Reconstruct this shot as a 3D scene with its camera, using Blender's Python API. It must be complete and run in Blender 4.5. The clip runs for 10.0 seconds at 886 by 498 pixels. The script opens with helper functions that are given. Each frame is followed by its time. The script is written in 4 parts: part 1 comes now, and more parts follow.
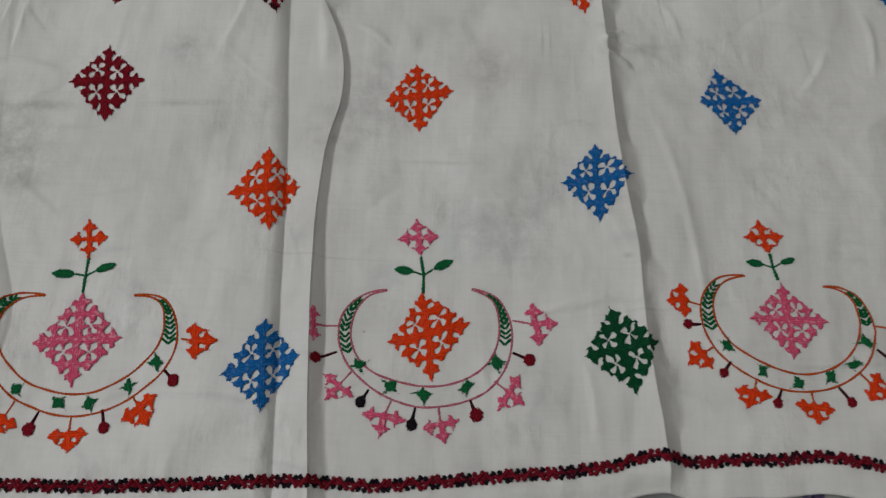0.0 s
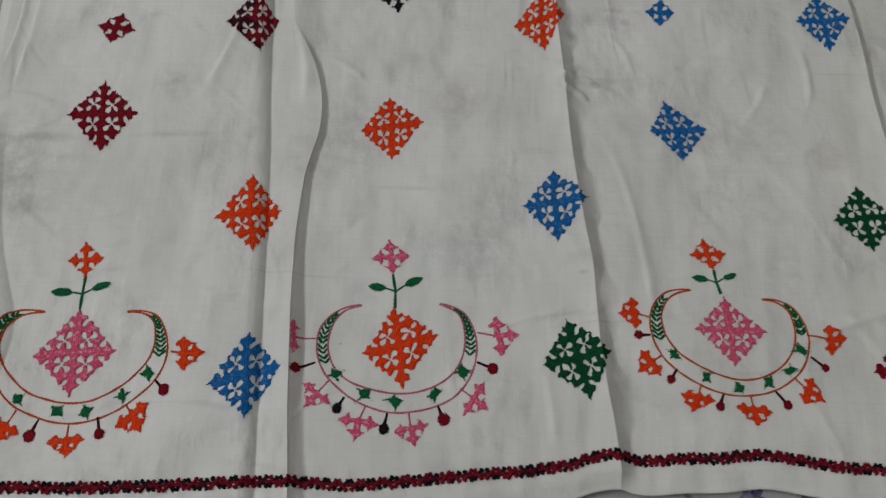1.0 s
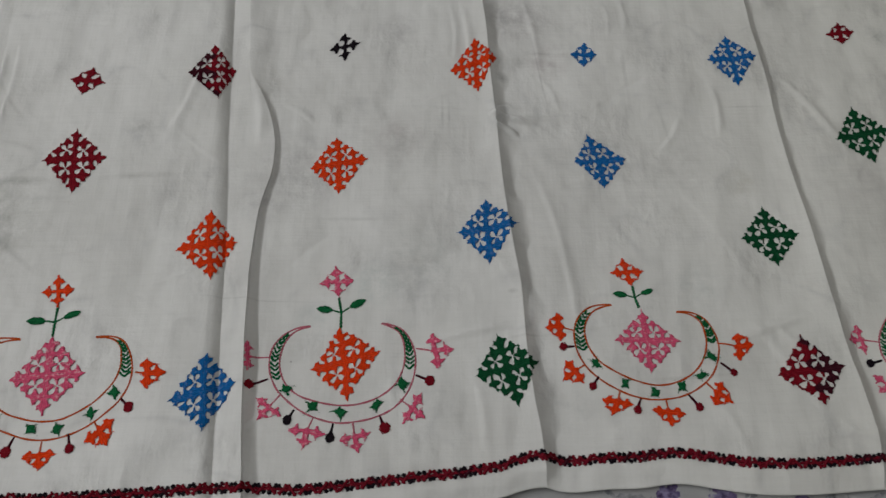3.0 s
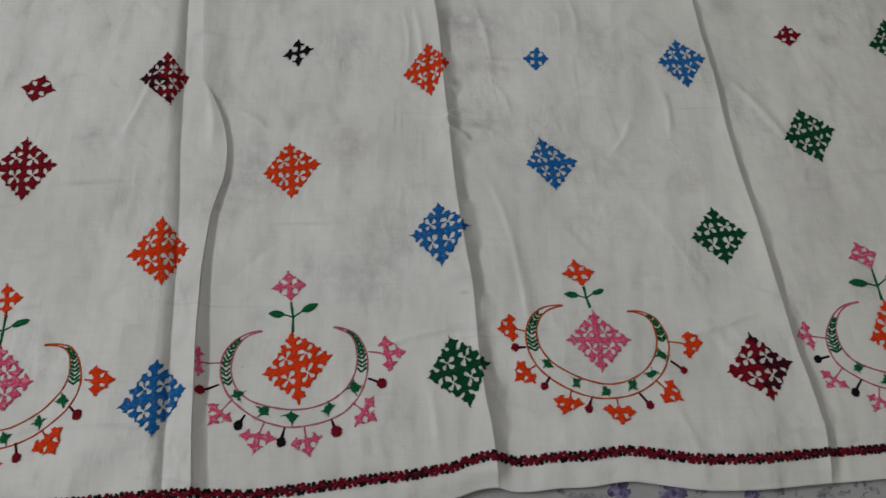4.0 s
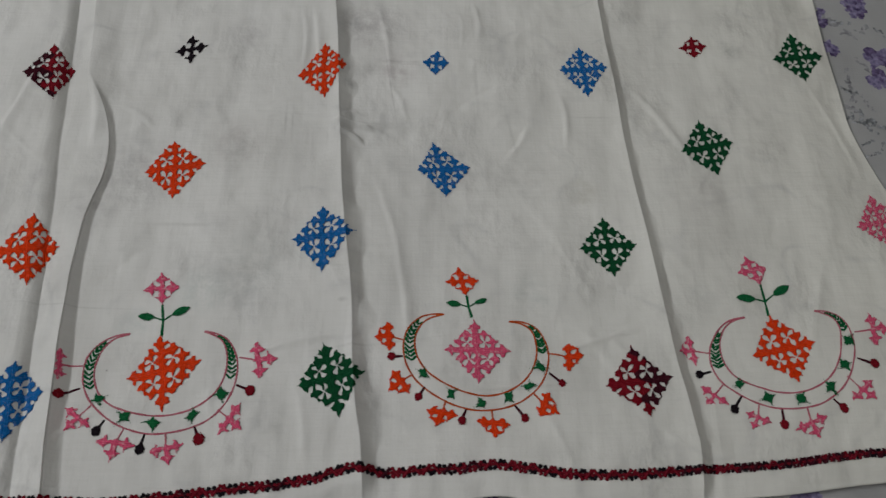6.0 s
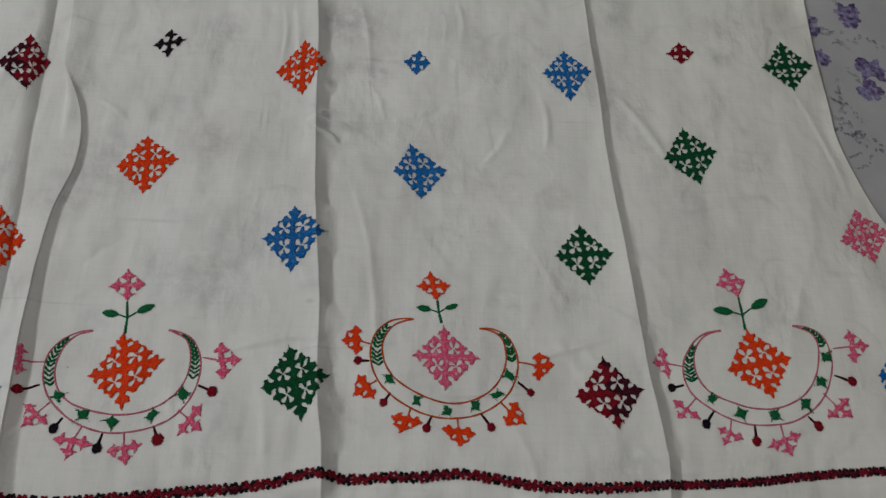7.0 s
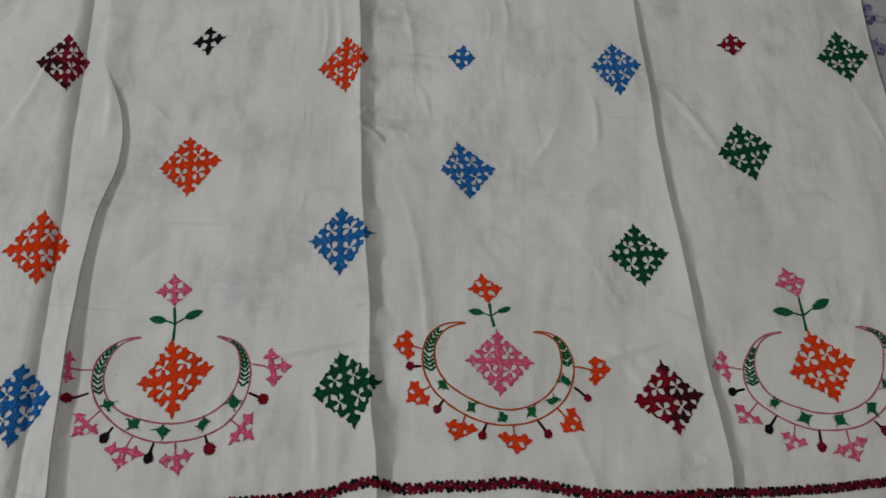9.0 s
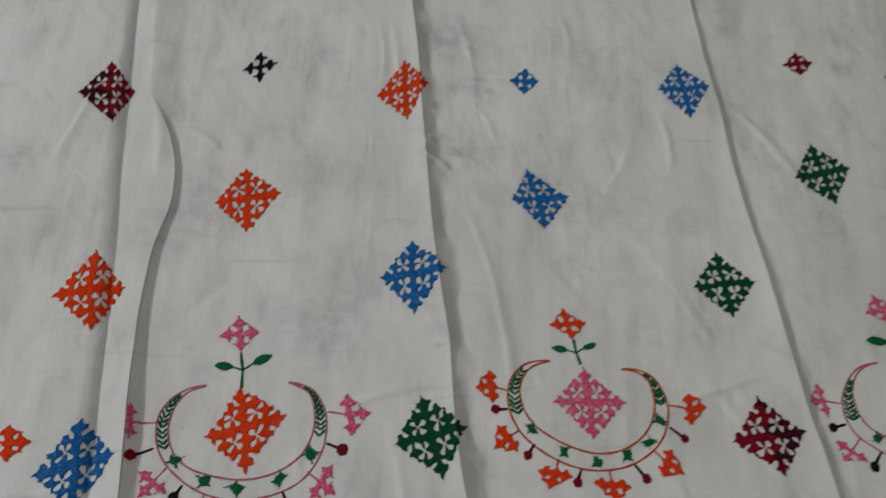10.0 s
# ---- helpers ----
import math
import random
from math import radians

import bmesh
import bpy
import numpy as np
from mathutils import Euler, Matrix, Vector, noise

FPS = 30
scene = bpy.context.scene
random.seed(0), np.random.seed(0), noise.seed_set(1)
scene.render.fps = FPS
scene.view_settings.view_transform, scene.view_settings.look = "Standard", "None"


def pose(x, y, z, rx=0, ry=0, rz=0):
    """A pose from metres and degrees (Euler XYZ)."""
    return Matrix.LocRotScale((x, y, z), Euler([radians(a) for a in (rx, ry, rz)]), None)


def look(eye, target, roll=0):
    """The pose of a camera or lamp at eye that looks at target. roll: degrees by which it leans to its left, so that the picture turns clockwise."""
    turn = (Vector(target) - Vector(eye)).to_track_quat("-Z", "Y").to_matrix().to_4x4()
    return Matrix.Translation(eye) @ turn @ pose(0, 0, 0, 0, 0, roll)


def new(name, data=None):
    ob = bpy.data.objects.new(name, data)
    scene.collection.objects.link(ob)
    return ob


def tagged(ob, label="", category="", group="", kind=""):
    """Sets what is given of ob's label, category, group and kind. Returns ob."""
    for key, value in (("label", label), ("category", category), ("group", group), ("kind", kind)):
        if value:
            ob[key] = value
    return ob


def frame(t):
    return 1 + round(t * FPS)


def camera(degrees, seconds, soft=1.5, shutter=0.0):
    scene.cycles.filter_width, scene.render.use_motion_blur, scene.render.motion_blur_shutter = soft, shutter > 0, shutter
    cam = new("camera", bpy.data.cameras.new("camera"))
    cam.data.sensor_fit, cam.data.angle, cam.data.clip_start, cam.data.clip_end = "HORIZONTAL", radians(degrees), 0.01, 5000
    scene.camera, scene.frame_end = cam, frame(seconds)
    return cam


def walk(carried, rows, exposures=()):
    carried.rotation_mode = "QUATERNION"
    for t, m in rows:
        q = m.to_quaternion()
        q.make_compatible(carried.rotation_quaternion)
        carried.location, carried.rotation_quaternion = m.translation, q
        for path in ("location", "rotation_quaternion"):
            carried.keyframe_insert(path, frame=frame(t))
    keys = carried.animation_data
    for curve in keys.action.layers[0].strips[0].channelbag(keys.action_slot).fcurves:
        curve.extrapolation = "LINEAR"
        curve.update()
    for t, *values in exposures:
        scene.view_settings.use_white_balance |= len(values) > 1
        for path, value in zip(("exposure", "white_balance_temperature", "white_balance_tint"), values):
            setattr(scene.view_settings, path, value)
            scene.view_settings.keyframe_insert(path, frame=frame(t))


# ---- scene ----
cam = camera(57.33, 10.0, soft=1.45, shutter=0.5)
PATH = [
    (0, (0.01360, -0.00808, 0.43113), (0.02399, 0.16439, -0.03806), 5.18),
    (0.5, (0.01832, -0.01659, 0.45128), (0.03141, 0.16249, -0.01537), 5.75),
    (1, (0.02444, -0.02441, 0.46790), (0.04114, 0.16144, 0.00403), 6.41),
    (1.5, (0.03351, -0.03052, 0.48726), (0.04986, 0.16229, 0.02622), 5.66),
    (2, (0.04144, -0.03945, 0.50279), (0.05712, 0.15893, 0.04410), 4.91),
    (2.5, (0.04864, -0.04777, 0.51029), (0.06580, 0.15563, 0.05386), 4.94),
    (2.7, (0.05386, -0.04966, 0.51132), (0.07068, 0.15533, 0.05559), 4.72),
    (3.8, (0.07547, -0.05508, 0.51295), (0.10353, 0.15534, 0.06024), 6.53),
    (4, (0.08086, -0.05666, 0.51322), (0.11057, 0.15505, 0.06123), 6.75),
    (4.5, (0.09882, -0.05614, 0.51348), (0.13273, 0.15696, 0.06244), 7.49),
    (5, (0.11739, -0.05492, 0.51075), (0.15483, 0.15962, 0.06067), 8.46),
    (5.5, (0.13472, -0.05483, 0.50744), (0.17504, 0.16049, 0.05799), 9.66),
    (5.7, (0.13922, -0.05367, 0.50747), (0.18260, 0.16090, 0.05794), 10.74),
    (6.8, (0.17273, -0.04825, 0.50536), (0.20939, 0.16522, 0.05471), 11.05),
    (7, (0.17326, -0.04451, 0.50303), (0.21070, 0.16791, 0.05195), 11.49),
    (7.5, (0.17786, -0.03488, 0.49705), (0.21151, 0.17481, 0.04440), 11.03),
    (8, (0.17311, -0.02647, 0.49609), (0.20454, 0.17916, 0.04142), 10.67),
    (8.5, (0.16338, -0.02584, 0.49411), (0.19490, 0.17583, 0.03767), 10.58),
    (9, (0.14937, -0.03008, 0.49285), (0.17848, 0.17504, 0.03779), 9.27),
    (9.5, (0.12831, -0.02658, 0.48895), (0.16112, 0.19469, 0.04178), 8.81),
    (9.6, (0.11685, -0.02358, 0.48466), (0.15326, 0.20135, 0.03960), 9.29),
    (9.7, (0.11023, -0.01821, 0.48290), (0.14880, 0.20667, 0.03799), 9.63),
    (9.8, (0.10297, -0.01352, 0.47927), (0.14247, 0.20949, 0.03351), 9.68),
    (9.9, (0.09426, -0.01304, 0.47117), (0.13626, 0.20833, 0.02482), 10.42),
    (10, (0.08656, -0.00951, 0.46425), (0.13044, 0.20726, 0.01582), 11.19),
]
walk(cam, [(t, look(eye, target, roll)) for t, eye, target, roll in PATH])

# ---- light: one fluorescent tube high on the side wall, and the pale room that bounces it ----
world = bpy.data.worlds.new("room_world")
scene.world = world
world.use_nodes = True
world.node_tree.nodes["Background"].inputs["Color"].default_value = (0.9, 0.95, 1.0, 1)
world.node_tree.nodes["Background"].inputs["Strength"].default_value = 0.02
TUBE = Vector((-1.75, 0.30, 1.65))
lamp = bpy.data.lights.new("tube_lamp", "AREA")
lamp.shape, lamp.size, lamp.size_y, lamp.energy = "RECTANGLE", 0.05, 1.15, 49.0
lamp.color = (0.957, 0.975, 0.992)
lamp_ob = new("tube_lamp", lamp)
aim = Vector((1.0, 0.0, -0.05)).normalized()
side = Vector((0, 1, 0)).cross(-aim).normalized()
lamp_ob.matrix_world = Matrix.Translation(TUBE + 0.05 * aim) @ Matrix((side, (-aim).cross(side), -aim)).transposed().to_4x4()
scene.view_settings.exposure = -0.72


# ---- materials ----
def node_material(name, rough=0.9, spec=0.15):
    m = bpy.data.materials.new(name)
    m.use_nodes = True
    n, l = m.node_tree.nodes, m.node_tree.links
    b = n["Principled BSDF"]
    b.inputs["Roughness"].default_value = rough
    b.inputs["Specular IOR Level"].default_value = spec
    return m, n, l, b


def noise_node(n, l, co, scale, detail=4.0, rough=0.55):
    k = n.new("ShaderNodeTexNoise")
    k.inputs["Scale"].default_value, k.inputs["Detail"].default_value, k.inputs["Roughness"].default_value = scale, detail, rough
    l.new(co, k.inputs["Vector"])
    return k.outputs["Fac"]


def ramp_node(n, l, fac, stops):
    r = n.new("ShaderNodeValToRGB")
    e = r.color_ramp.elements
    while len(e) < len(stops):
        e.new(0.5)
    for item, (p, c) in zip(e, stops):
        item.position, item.color = p, (*c, 1) if len(c) == 3 else c
    l.new(fac, r.inputs["Fac"])
    return r.outputs["Color"]


def mix_node(n, l, fac, a, b, kind="MIX"):
    x = n.new("ShaderNodeMix")
    x.data_type, x.blend_type = "RGBA", kind
    for value, slot in ((fac, 0), (a, 6), (b, 7)):
        if isinstance(value, (int, float)):
            x.inputs[slot].default_value = value
        elif isinstance(value, tuple):
            x.inputs[slot].default_value = (*value, 1)
        else:
            l.new(value, x.inputs[slot])
    return x.outputs[2]


def math_node(n, l, op, a, b=0.0, c=0.0):
    x = n.new("ShaderNodeMath")
    x.operation = op
    for value, slot in ((a, 0), (b, 1), (c, 2)):
        if isinstance(value, (int, float)):
            x.inputs[slot].default_value = value
        else:
            l.new(value, x.inputs[slot])
    return x.outputs[0]


def bump_node(n, l, b, height, strength, distance, before=None):
    k = n.new("ShaderNodeBump")
    k.inputs["Strength"].default_value, k.inputs["Distance"].default_value = strength, distance
    l.new(height, k.inputs["Height"])
    if before is not None:
        l.new(before, k.inputs["Normal"])
    l.new(k.outputs["Normal"], b.inputs["Normal"])
    return k.outputs["Normal"]


def stretched(n, l, co, scale, turn=0.0):
    k = n.new("ShaderNodeMapping")
    k.inputs["Scale"].default_value = scale
    k.inputs["Rotation"].default_value = (0, 0, turn)
    l.new(co, k.inputs["Vector"])
    return k.outputs["Vector"]


def cotton():
    """Worn off-white cotton: weave, slubs, laundered greyness, a few smudges and painted crease shade."""
    m, n, l, b = node_material("off_white_cotton", 0.95, 0.08)
    co = n.new("ShaderNodeTexCoord").outputs["Object"]
    broad = noise_node(n, l, co, 7.0, 4.0, 0.55)
    col = ramp_node(n, l, broad, [(0.30, (0.545, 0.538, 0.520)), (0.48, (0.600, 0.594, 0.578)), (0.68, (0.645, 0.639, 0.626))])
    slub = noise_node(n, l, stretched(n, l, co, (420, 26, 1)), 1.0, 3.0)
    slub2 = noise_node(n, l, stretched(n, l, co, (26, 420, 1)), 1.0, 3.0)
    threads = math_node(n, l, "MULTIPLY", slub, slub2)
    col = mix_node(n, l, 0.20, col, ramp_node(n, l, threads, [(0.12, (0.78, 0.78, 0.76)), (0.38, (1.0, 1.0, 0.99))]), "MULTIPLY")
    # streaky greyness where the cloth was handled, in separate patches
    mott = noise_node(n, l, stretched(n, l, co, (70, 24, 1), 0.12), 1.0, 6.0, 0.70)
    where = ramp_node(n, l, noise_node(n, l, co, 16.0, 2.0, 0.5), [(0.50, (0, 0, 0)), (0.64, (1, 1, 1))])
    mask = ramp_node(n, l, mott, [(0.46, (0, 0, 0)), (0.70, (1, 1, 1))])
    col = mix_node(n, l, math_node(n, l, "MULTIPLY", math_node(n, l, "MULTIPLY", mask, where), 0.55), col, (0.36, 0.355, 0.35))
    # warmer light on the cut edge side, put into the colour as a yellowish tint
    apart = n.new("ShaderNodeSeparateXYZ")
    l.new(co, apart.inputs[0])
    warm_side = ramp_node(n, l, math_node(n, l, "ADD", apart.outputs["X"], math_node(n, l, "MULTIPLY", broad, 0.2)), [(0.25, (0, 0, 0)), (0.62, (1, 1, 1))])
    col = mix_node(n, l, warm_side, col, (0.985, 0.98, 0.93), "MULTIPLY")
    rag = noise_node(n, l, co, 95.0, 5.0, 0.7)
    # tide marks left by drying water
    tide = noise_node(n, l, stretched(n, l, co, (13, 17, 1), 0.5), 1.0, 1.2, 0.45)
    ring = ramp_node(n, l, math_node(n, l, "ABSOLUTE", math_node(n, l, "SUBTRACT", tide, 0.53)), [(0.0, (1, 1, 1)), (0.030, (0, 0, 0))])
    ring = math_node(n, l, "MULTIPLY", ring, ramp_node(n, l, noise_node(n, l, co, 26.0, 4.0, 0.6), [(0.46, (0, 0, 0)), (0.64, (1, 1, 1))]))
    col = mix_node(n, l, math_node(n, l, "MULTIPLY", ring, 0.26), col, (0.33, 0.33, 0.34))
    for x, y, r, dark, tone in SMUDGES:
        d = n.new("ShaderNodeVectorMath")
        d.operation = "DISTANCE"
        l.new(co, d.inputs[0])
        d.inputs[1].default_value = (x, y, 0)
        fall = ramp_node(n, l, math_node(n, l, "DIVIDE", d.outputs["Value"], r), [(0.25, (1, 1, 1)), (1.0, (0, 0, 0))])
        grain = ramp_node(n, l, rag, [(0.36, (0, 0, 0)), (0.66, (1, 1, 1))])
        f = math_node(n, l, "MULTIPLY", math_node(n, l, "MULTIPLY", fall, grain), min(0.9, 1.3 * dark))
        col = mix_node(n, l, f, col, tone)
    # long rubbed marks, and the shade of some creases painted as dark streaks
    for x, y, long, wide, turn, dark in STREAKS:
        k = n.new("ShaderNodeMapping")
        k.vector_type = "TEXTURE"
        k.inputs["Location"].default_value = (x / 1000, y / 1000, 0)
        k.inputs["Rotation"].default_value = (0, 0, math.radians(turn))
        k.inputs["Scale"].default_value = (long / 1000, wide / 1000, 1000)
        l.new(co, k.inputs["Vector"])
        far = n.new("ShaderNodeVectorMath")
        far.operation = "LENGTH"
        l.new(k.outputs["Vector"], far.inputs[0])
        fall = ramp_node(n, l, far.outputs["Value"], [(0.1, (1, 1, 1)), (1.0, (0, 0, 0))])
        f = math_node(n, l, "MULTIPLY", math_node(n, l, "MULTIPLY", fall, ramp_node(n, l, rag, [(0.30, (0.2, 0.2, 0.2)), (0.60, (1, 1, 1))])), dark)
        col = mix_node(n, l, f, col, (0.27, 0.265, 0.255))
    l.new(col, b.inputs["Base Color"])
    crumple = noise_node(n, l, stretched(n, l, co, (30, 21, 20)), 1.0, 2.2, 0.45)
    first = bump_node(n, l, b, crumple, 0.55, 0.010)
    weave = math_node(n, l, "ADD", slub, slub2)
    small = noise_node(n, l, stretched(n, l, co, (150, 105, 100), 0.3), 1.0, 3.0, 0.55)
    second = bump_node(n, l, b, math_node(n, l, "MULTIPLY", small, math_node(n, l, "MULTIPLY_ADD", where, 0.7, 0.3)), 0.55, 0.0022, first)
    bump_node(n, l, b, weave, 0.30, 0.0006, second)
    b.inputs["Sheen Weight"].default_value = 0.08
    return m


def thread(name, colour, vary=0.5, bare=0.0):
    """Stranded cotton thread: strands along the stitches, a change of tone from stitch to stitch, thin places that let the cloth show."""
    m, n, l, b = node_material(name, 0.85, 0.05)
    uv = n.new("ShaderNodeUVMap")
    uv.uv_map = "stitch"
    co = n.new("ShaderNodeTexCoord").outputs["Object"]
    apart = n.new("ShaderNodeSeparateXYZ")
    l.new(uv.outputs["UV"], apart.inputs[0])
    bent = noise_node(n, l, co, 420.0, 2.0)
    turn = math_node(n, l, "MULTIPLY_ADD", bent, 3.4, math_node(n, l, "MULTIPLY", apart.outputs["Y"], 2 * math.pi / 1.25))
    rope = math_node(n, l, "MULTIPLY_ADD", math_node(n, l, "SINE", turn), 0.5, 0.5)
    each = noise_node(n, l, stretched(n, l, uv.outputs["UV"], (0.30, 1.0, 1)), 1.0, 3.0, 0.65)
    strands = math_node(n, l, "MULTIPLY_ADD", rope, 0.20, math_node(n, l, "MULTIPLY", each, 0.80))
    tone = noise_node(n, l, co, 130.0, 3.0)
    lo = tuple(v * (1 - vary) for v in colour)
    hi = tuple(min(1.0, v * (1 + 0.7 * vary) + 0.012) for v in colour)
    col = ramp_node(n, l, strands, [(0.34, lo), (0.49, colour), (0.64, hi)])
    col = mix_node(n, l, math_node(n, l, "MULTIPLY", tone, 0.45), col, lo)
    if bare:
        thin = ramp_node(n, l, noise_node(n, l, co, 520.0, 2.0, 0.6), [(0.54, (0, 0, 0)), (0.66, (1, 1, 1))])
        col = mix_node(n, l, math_node(n, l, "MULTIPLY", thin, bare), col, (0.62, 0.50, 0.50))
    l.new(col, b.inputs["Base Color"])
    bump_node(n, l, b, strands, 0.9, 0.0007)
    return m


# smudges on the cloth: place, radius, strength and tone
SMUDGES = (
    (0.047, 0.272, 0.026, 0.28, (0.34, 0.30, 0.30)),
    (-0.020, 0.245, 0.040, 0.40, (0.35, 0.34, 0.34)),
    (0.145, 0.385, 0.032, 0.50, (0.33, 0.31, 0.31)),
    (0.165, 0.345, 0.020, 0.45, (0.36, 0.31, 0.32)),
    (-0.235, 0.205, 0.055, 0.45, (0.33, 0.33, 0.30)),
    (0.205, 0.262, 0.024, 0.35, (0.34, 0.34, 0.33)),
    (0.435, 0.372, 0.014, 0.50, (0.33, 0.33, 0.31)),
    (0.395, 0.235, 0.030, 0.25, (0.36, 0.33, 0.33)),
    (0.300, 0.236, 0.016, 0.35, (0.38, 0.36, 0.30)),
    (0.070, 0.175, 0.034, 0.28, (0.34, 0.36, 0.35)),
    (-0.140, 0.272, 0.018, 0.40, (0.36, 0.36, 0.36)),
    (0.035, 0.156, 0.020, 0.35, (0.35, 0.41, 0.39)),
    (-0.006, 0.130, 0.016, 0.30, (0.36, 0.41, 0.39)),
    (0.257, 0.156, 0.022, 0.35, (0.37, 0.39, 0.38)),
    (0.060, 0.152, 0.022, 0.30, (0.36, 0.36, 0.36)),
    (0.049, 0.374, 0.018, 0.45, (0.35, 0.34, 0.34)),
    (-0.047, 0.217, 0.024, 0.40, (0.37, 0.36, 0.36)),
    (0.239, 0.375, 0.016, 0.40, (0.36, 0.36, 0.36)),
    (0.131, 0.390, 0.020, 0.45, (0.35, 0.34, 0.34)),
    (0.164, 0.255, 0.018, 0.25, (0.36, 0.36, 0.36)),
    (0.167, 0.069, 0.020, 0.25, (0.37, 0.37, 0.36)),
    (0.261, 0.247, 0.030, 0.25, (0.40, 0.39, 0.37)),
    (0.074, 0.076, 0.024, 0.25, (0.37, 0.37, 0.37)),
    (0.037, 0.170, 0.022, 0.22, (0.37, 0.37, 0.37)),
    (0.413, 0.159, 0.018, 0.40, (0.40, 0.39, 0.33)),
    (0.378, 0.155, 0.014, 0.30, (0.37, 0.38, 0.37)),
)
# rubbed marks and painted crease shade: middle, half length, half width in millimetres, turn in degrees, strength
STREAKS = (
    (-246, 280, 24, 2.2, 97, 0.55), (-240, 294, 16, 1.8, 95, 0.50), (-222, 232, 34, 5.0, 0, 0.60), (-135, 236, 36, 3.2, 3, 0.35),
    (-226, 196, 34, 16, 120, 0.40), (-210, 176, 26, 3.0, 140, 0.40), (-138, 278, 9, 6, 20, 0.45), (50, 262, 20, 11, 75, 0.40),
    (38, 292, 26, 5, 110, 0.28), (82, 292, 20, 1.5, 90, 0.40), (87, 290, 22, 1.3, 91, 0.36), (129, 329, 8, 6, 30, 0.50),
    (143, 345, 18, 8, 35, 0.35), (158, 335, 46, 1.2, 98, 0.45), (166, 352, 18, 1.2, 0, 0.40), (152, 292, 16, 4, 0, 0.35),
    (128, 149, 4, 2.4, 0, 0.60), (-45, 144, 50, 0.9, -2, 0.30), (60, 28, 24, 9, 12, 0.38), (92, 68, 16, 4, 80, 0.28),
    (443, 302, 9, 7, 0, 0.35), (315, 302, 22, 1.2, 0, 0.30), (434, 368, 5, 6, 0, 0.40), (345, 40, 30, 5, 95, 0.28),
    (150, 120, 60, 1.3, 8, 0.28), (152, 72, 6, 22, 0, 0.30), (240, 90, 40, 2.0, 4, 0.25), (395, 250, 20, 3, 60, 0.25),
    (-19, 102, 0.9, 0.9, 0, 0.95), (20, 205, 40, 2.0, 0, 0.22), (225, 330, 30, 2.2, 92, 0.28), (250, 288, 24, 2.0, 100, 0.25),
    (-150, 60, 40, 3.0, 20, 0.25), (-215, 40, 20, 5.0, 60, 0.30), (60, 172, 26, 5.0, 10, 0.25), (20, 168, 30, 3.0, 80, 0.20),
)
COTTON = cotton()
THREAD = {
    "orange": thread("orange_thread", (0.62, 0.037, 0.002), 0.40, 0.05),
    "pink": thread("pink_thread", (0.57, 0.072, 0.150), 0.42, 0.48),
    "blue": thread("blue_thread", (0.004, 0.102, 0.315), 0.42, 0.10),
    "green": thread("green_thread", (0.002, 0.054, 0.019)),
    "leaf": thread("leaf_green_thread", (0.004, 0.098, 0.032)),
    "maroon": thread("maroon_thread", (0.160, 0.003, 0.010)),
    "dark": thread("dark_maroon_thread", (0.038, 0.003, 0.009)),
    "black": thread("black_thread", (0.007, 0.004, 0.007)),
    "wine": thread("wine_red_thread", (0.145, 0.004, 0.013)),
    "rust": thread("rust_orange_thread", (0.44, 0.066, 0.010)),
    "rose": thread("dusty_rose_thread", (0.44, 0.110, 0.15), 0.5, 0.2),
}


# ---- the lie of the cloth ----
def line(v, knots):
    """A smooth curve through pairs (at, value) in millimetres; takes and gives metres."""
    at, val = (np.array(k, float) / 1000 for k in zip(*knots))
    slope = np.gradient(val, at)
    v = np.clip(np.asarray(v, float), at[0], at[-1])
    i = np.clip(np.searchsorted(at, v) - 1, 0, len(at) - 2)
    h = at[i + 1] - at[i]
    t = (v - at[i]) / h
    return ((1 + 2 * t) * (1 - t) ** 2 * val[i] + t * (1 - t) ** 2 * h * slope[i]
            + t * t * (3 - 2 * t) * val[i + 1] + t * t * (t - 1) * h * slope[i + 1])


def smooth(t):
    t = np.clip(t, 0, 1)
    return t * t * (3 - 2 * t)


# crease lines x(y), the free edges and the hem border y(x)
LEFT = [(-60, -290), (150, -272), (323, -267), (380, -271), (640, -285)]
CREASE_0 = [(-60, -206), (76, -212), (104, -208.5), (116, -210.5), (128, -215), (158, -226), (300, -246), (640, -262)]
CREASE_1 = [(-60, -58.5), (25, -61), (65, -63), (144, -66.7), (196, -69), (240, -72), (260, -73.8), (343, -79.5), (409, -82), (640, -90)]
PLEAT = [(-60, -38), (25, -42.2), (64, -45.4), (95, -47.4), (143, -49.4), (165, -49.7), (195, -48), (213, -46.6), (228, -43.8),
         (242, -40.6), (258, -39.6), (272, -40.8), (288, -44.5), (307, -52), (330, -64), (350, -66), (640, -74)]
SHADE = [(-60, 9), (20, 8.2), (60, 7.6), (100, 7.2), (150, 5.8), (200, 3.8), (240, 3.0), (270, 2.3), (300, 1.6), (330, 1.2), (640, 1.2)]
FOLD_2 = [(-60, 147.8), (21, 143.8), (42, 142.8), (59, 141.3), (77, 138.3), (105, 135.8), (153, 133.8), (190, 129.6), (234, 125),
          (270, 122.8), (320, 119.8), (368, 117.8), (421, 113.3), (640, 97.8)]
FOLD_3 = [(-60, 357.2), (24, 356.4), (52, 357.2), (75, 354.7), (105, 350.7), (154, 346.4), (193, 342.7), (240, 339.2), (285, 335.7),
          (316, 334.2), (360, 331.8), (417, 329.2), (640, 323.2)]
RIGHT = [(-60, 625), (40, 612), (150, 588), (200, 563), (240, 541), (270, 531), (289, 526), (306, 523), (330, 522.5), (395, 521), (428, 522), (640, 530)]
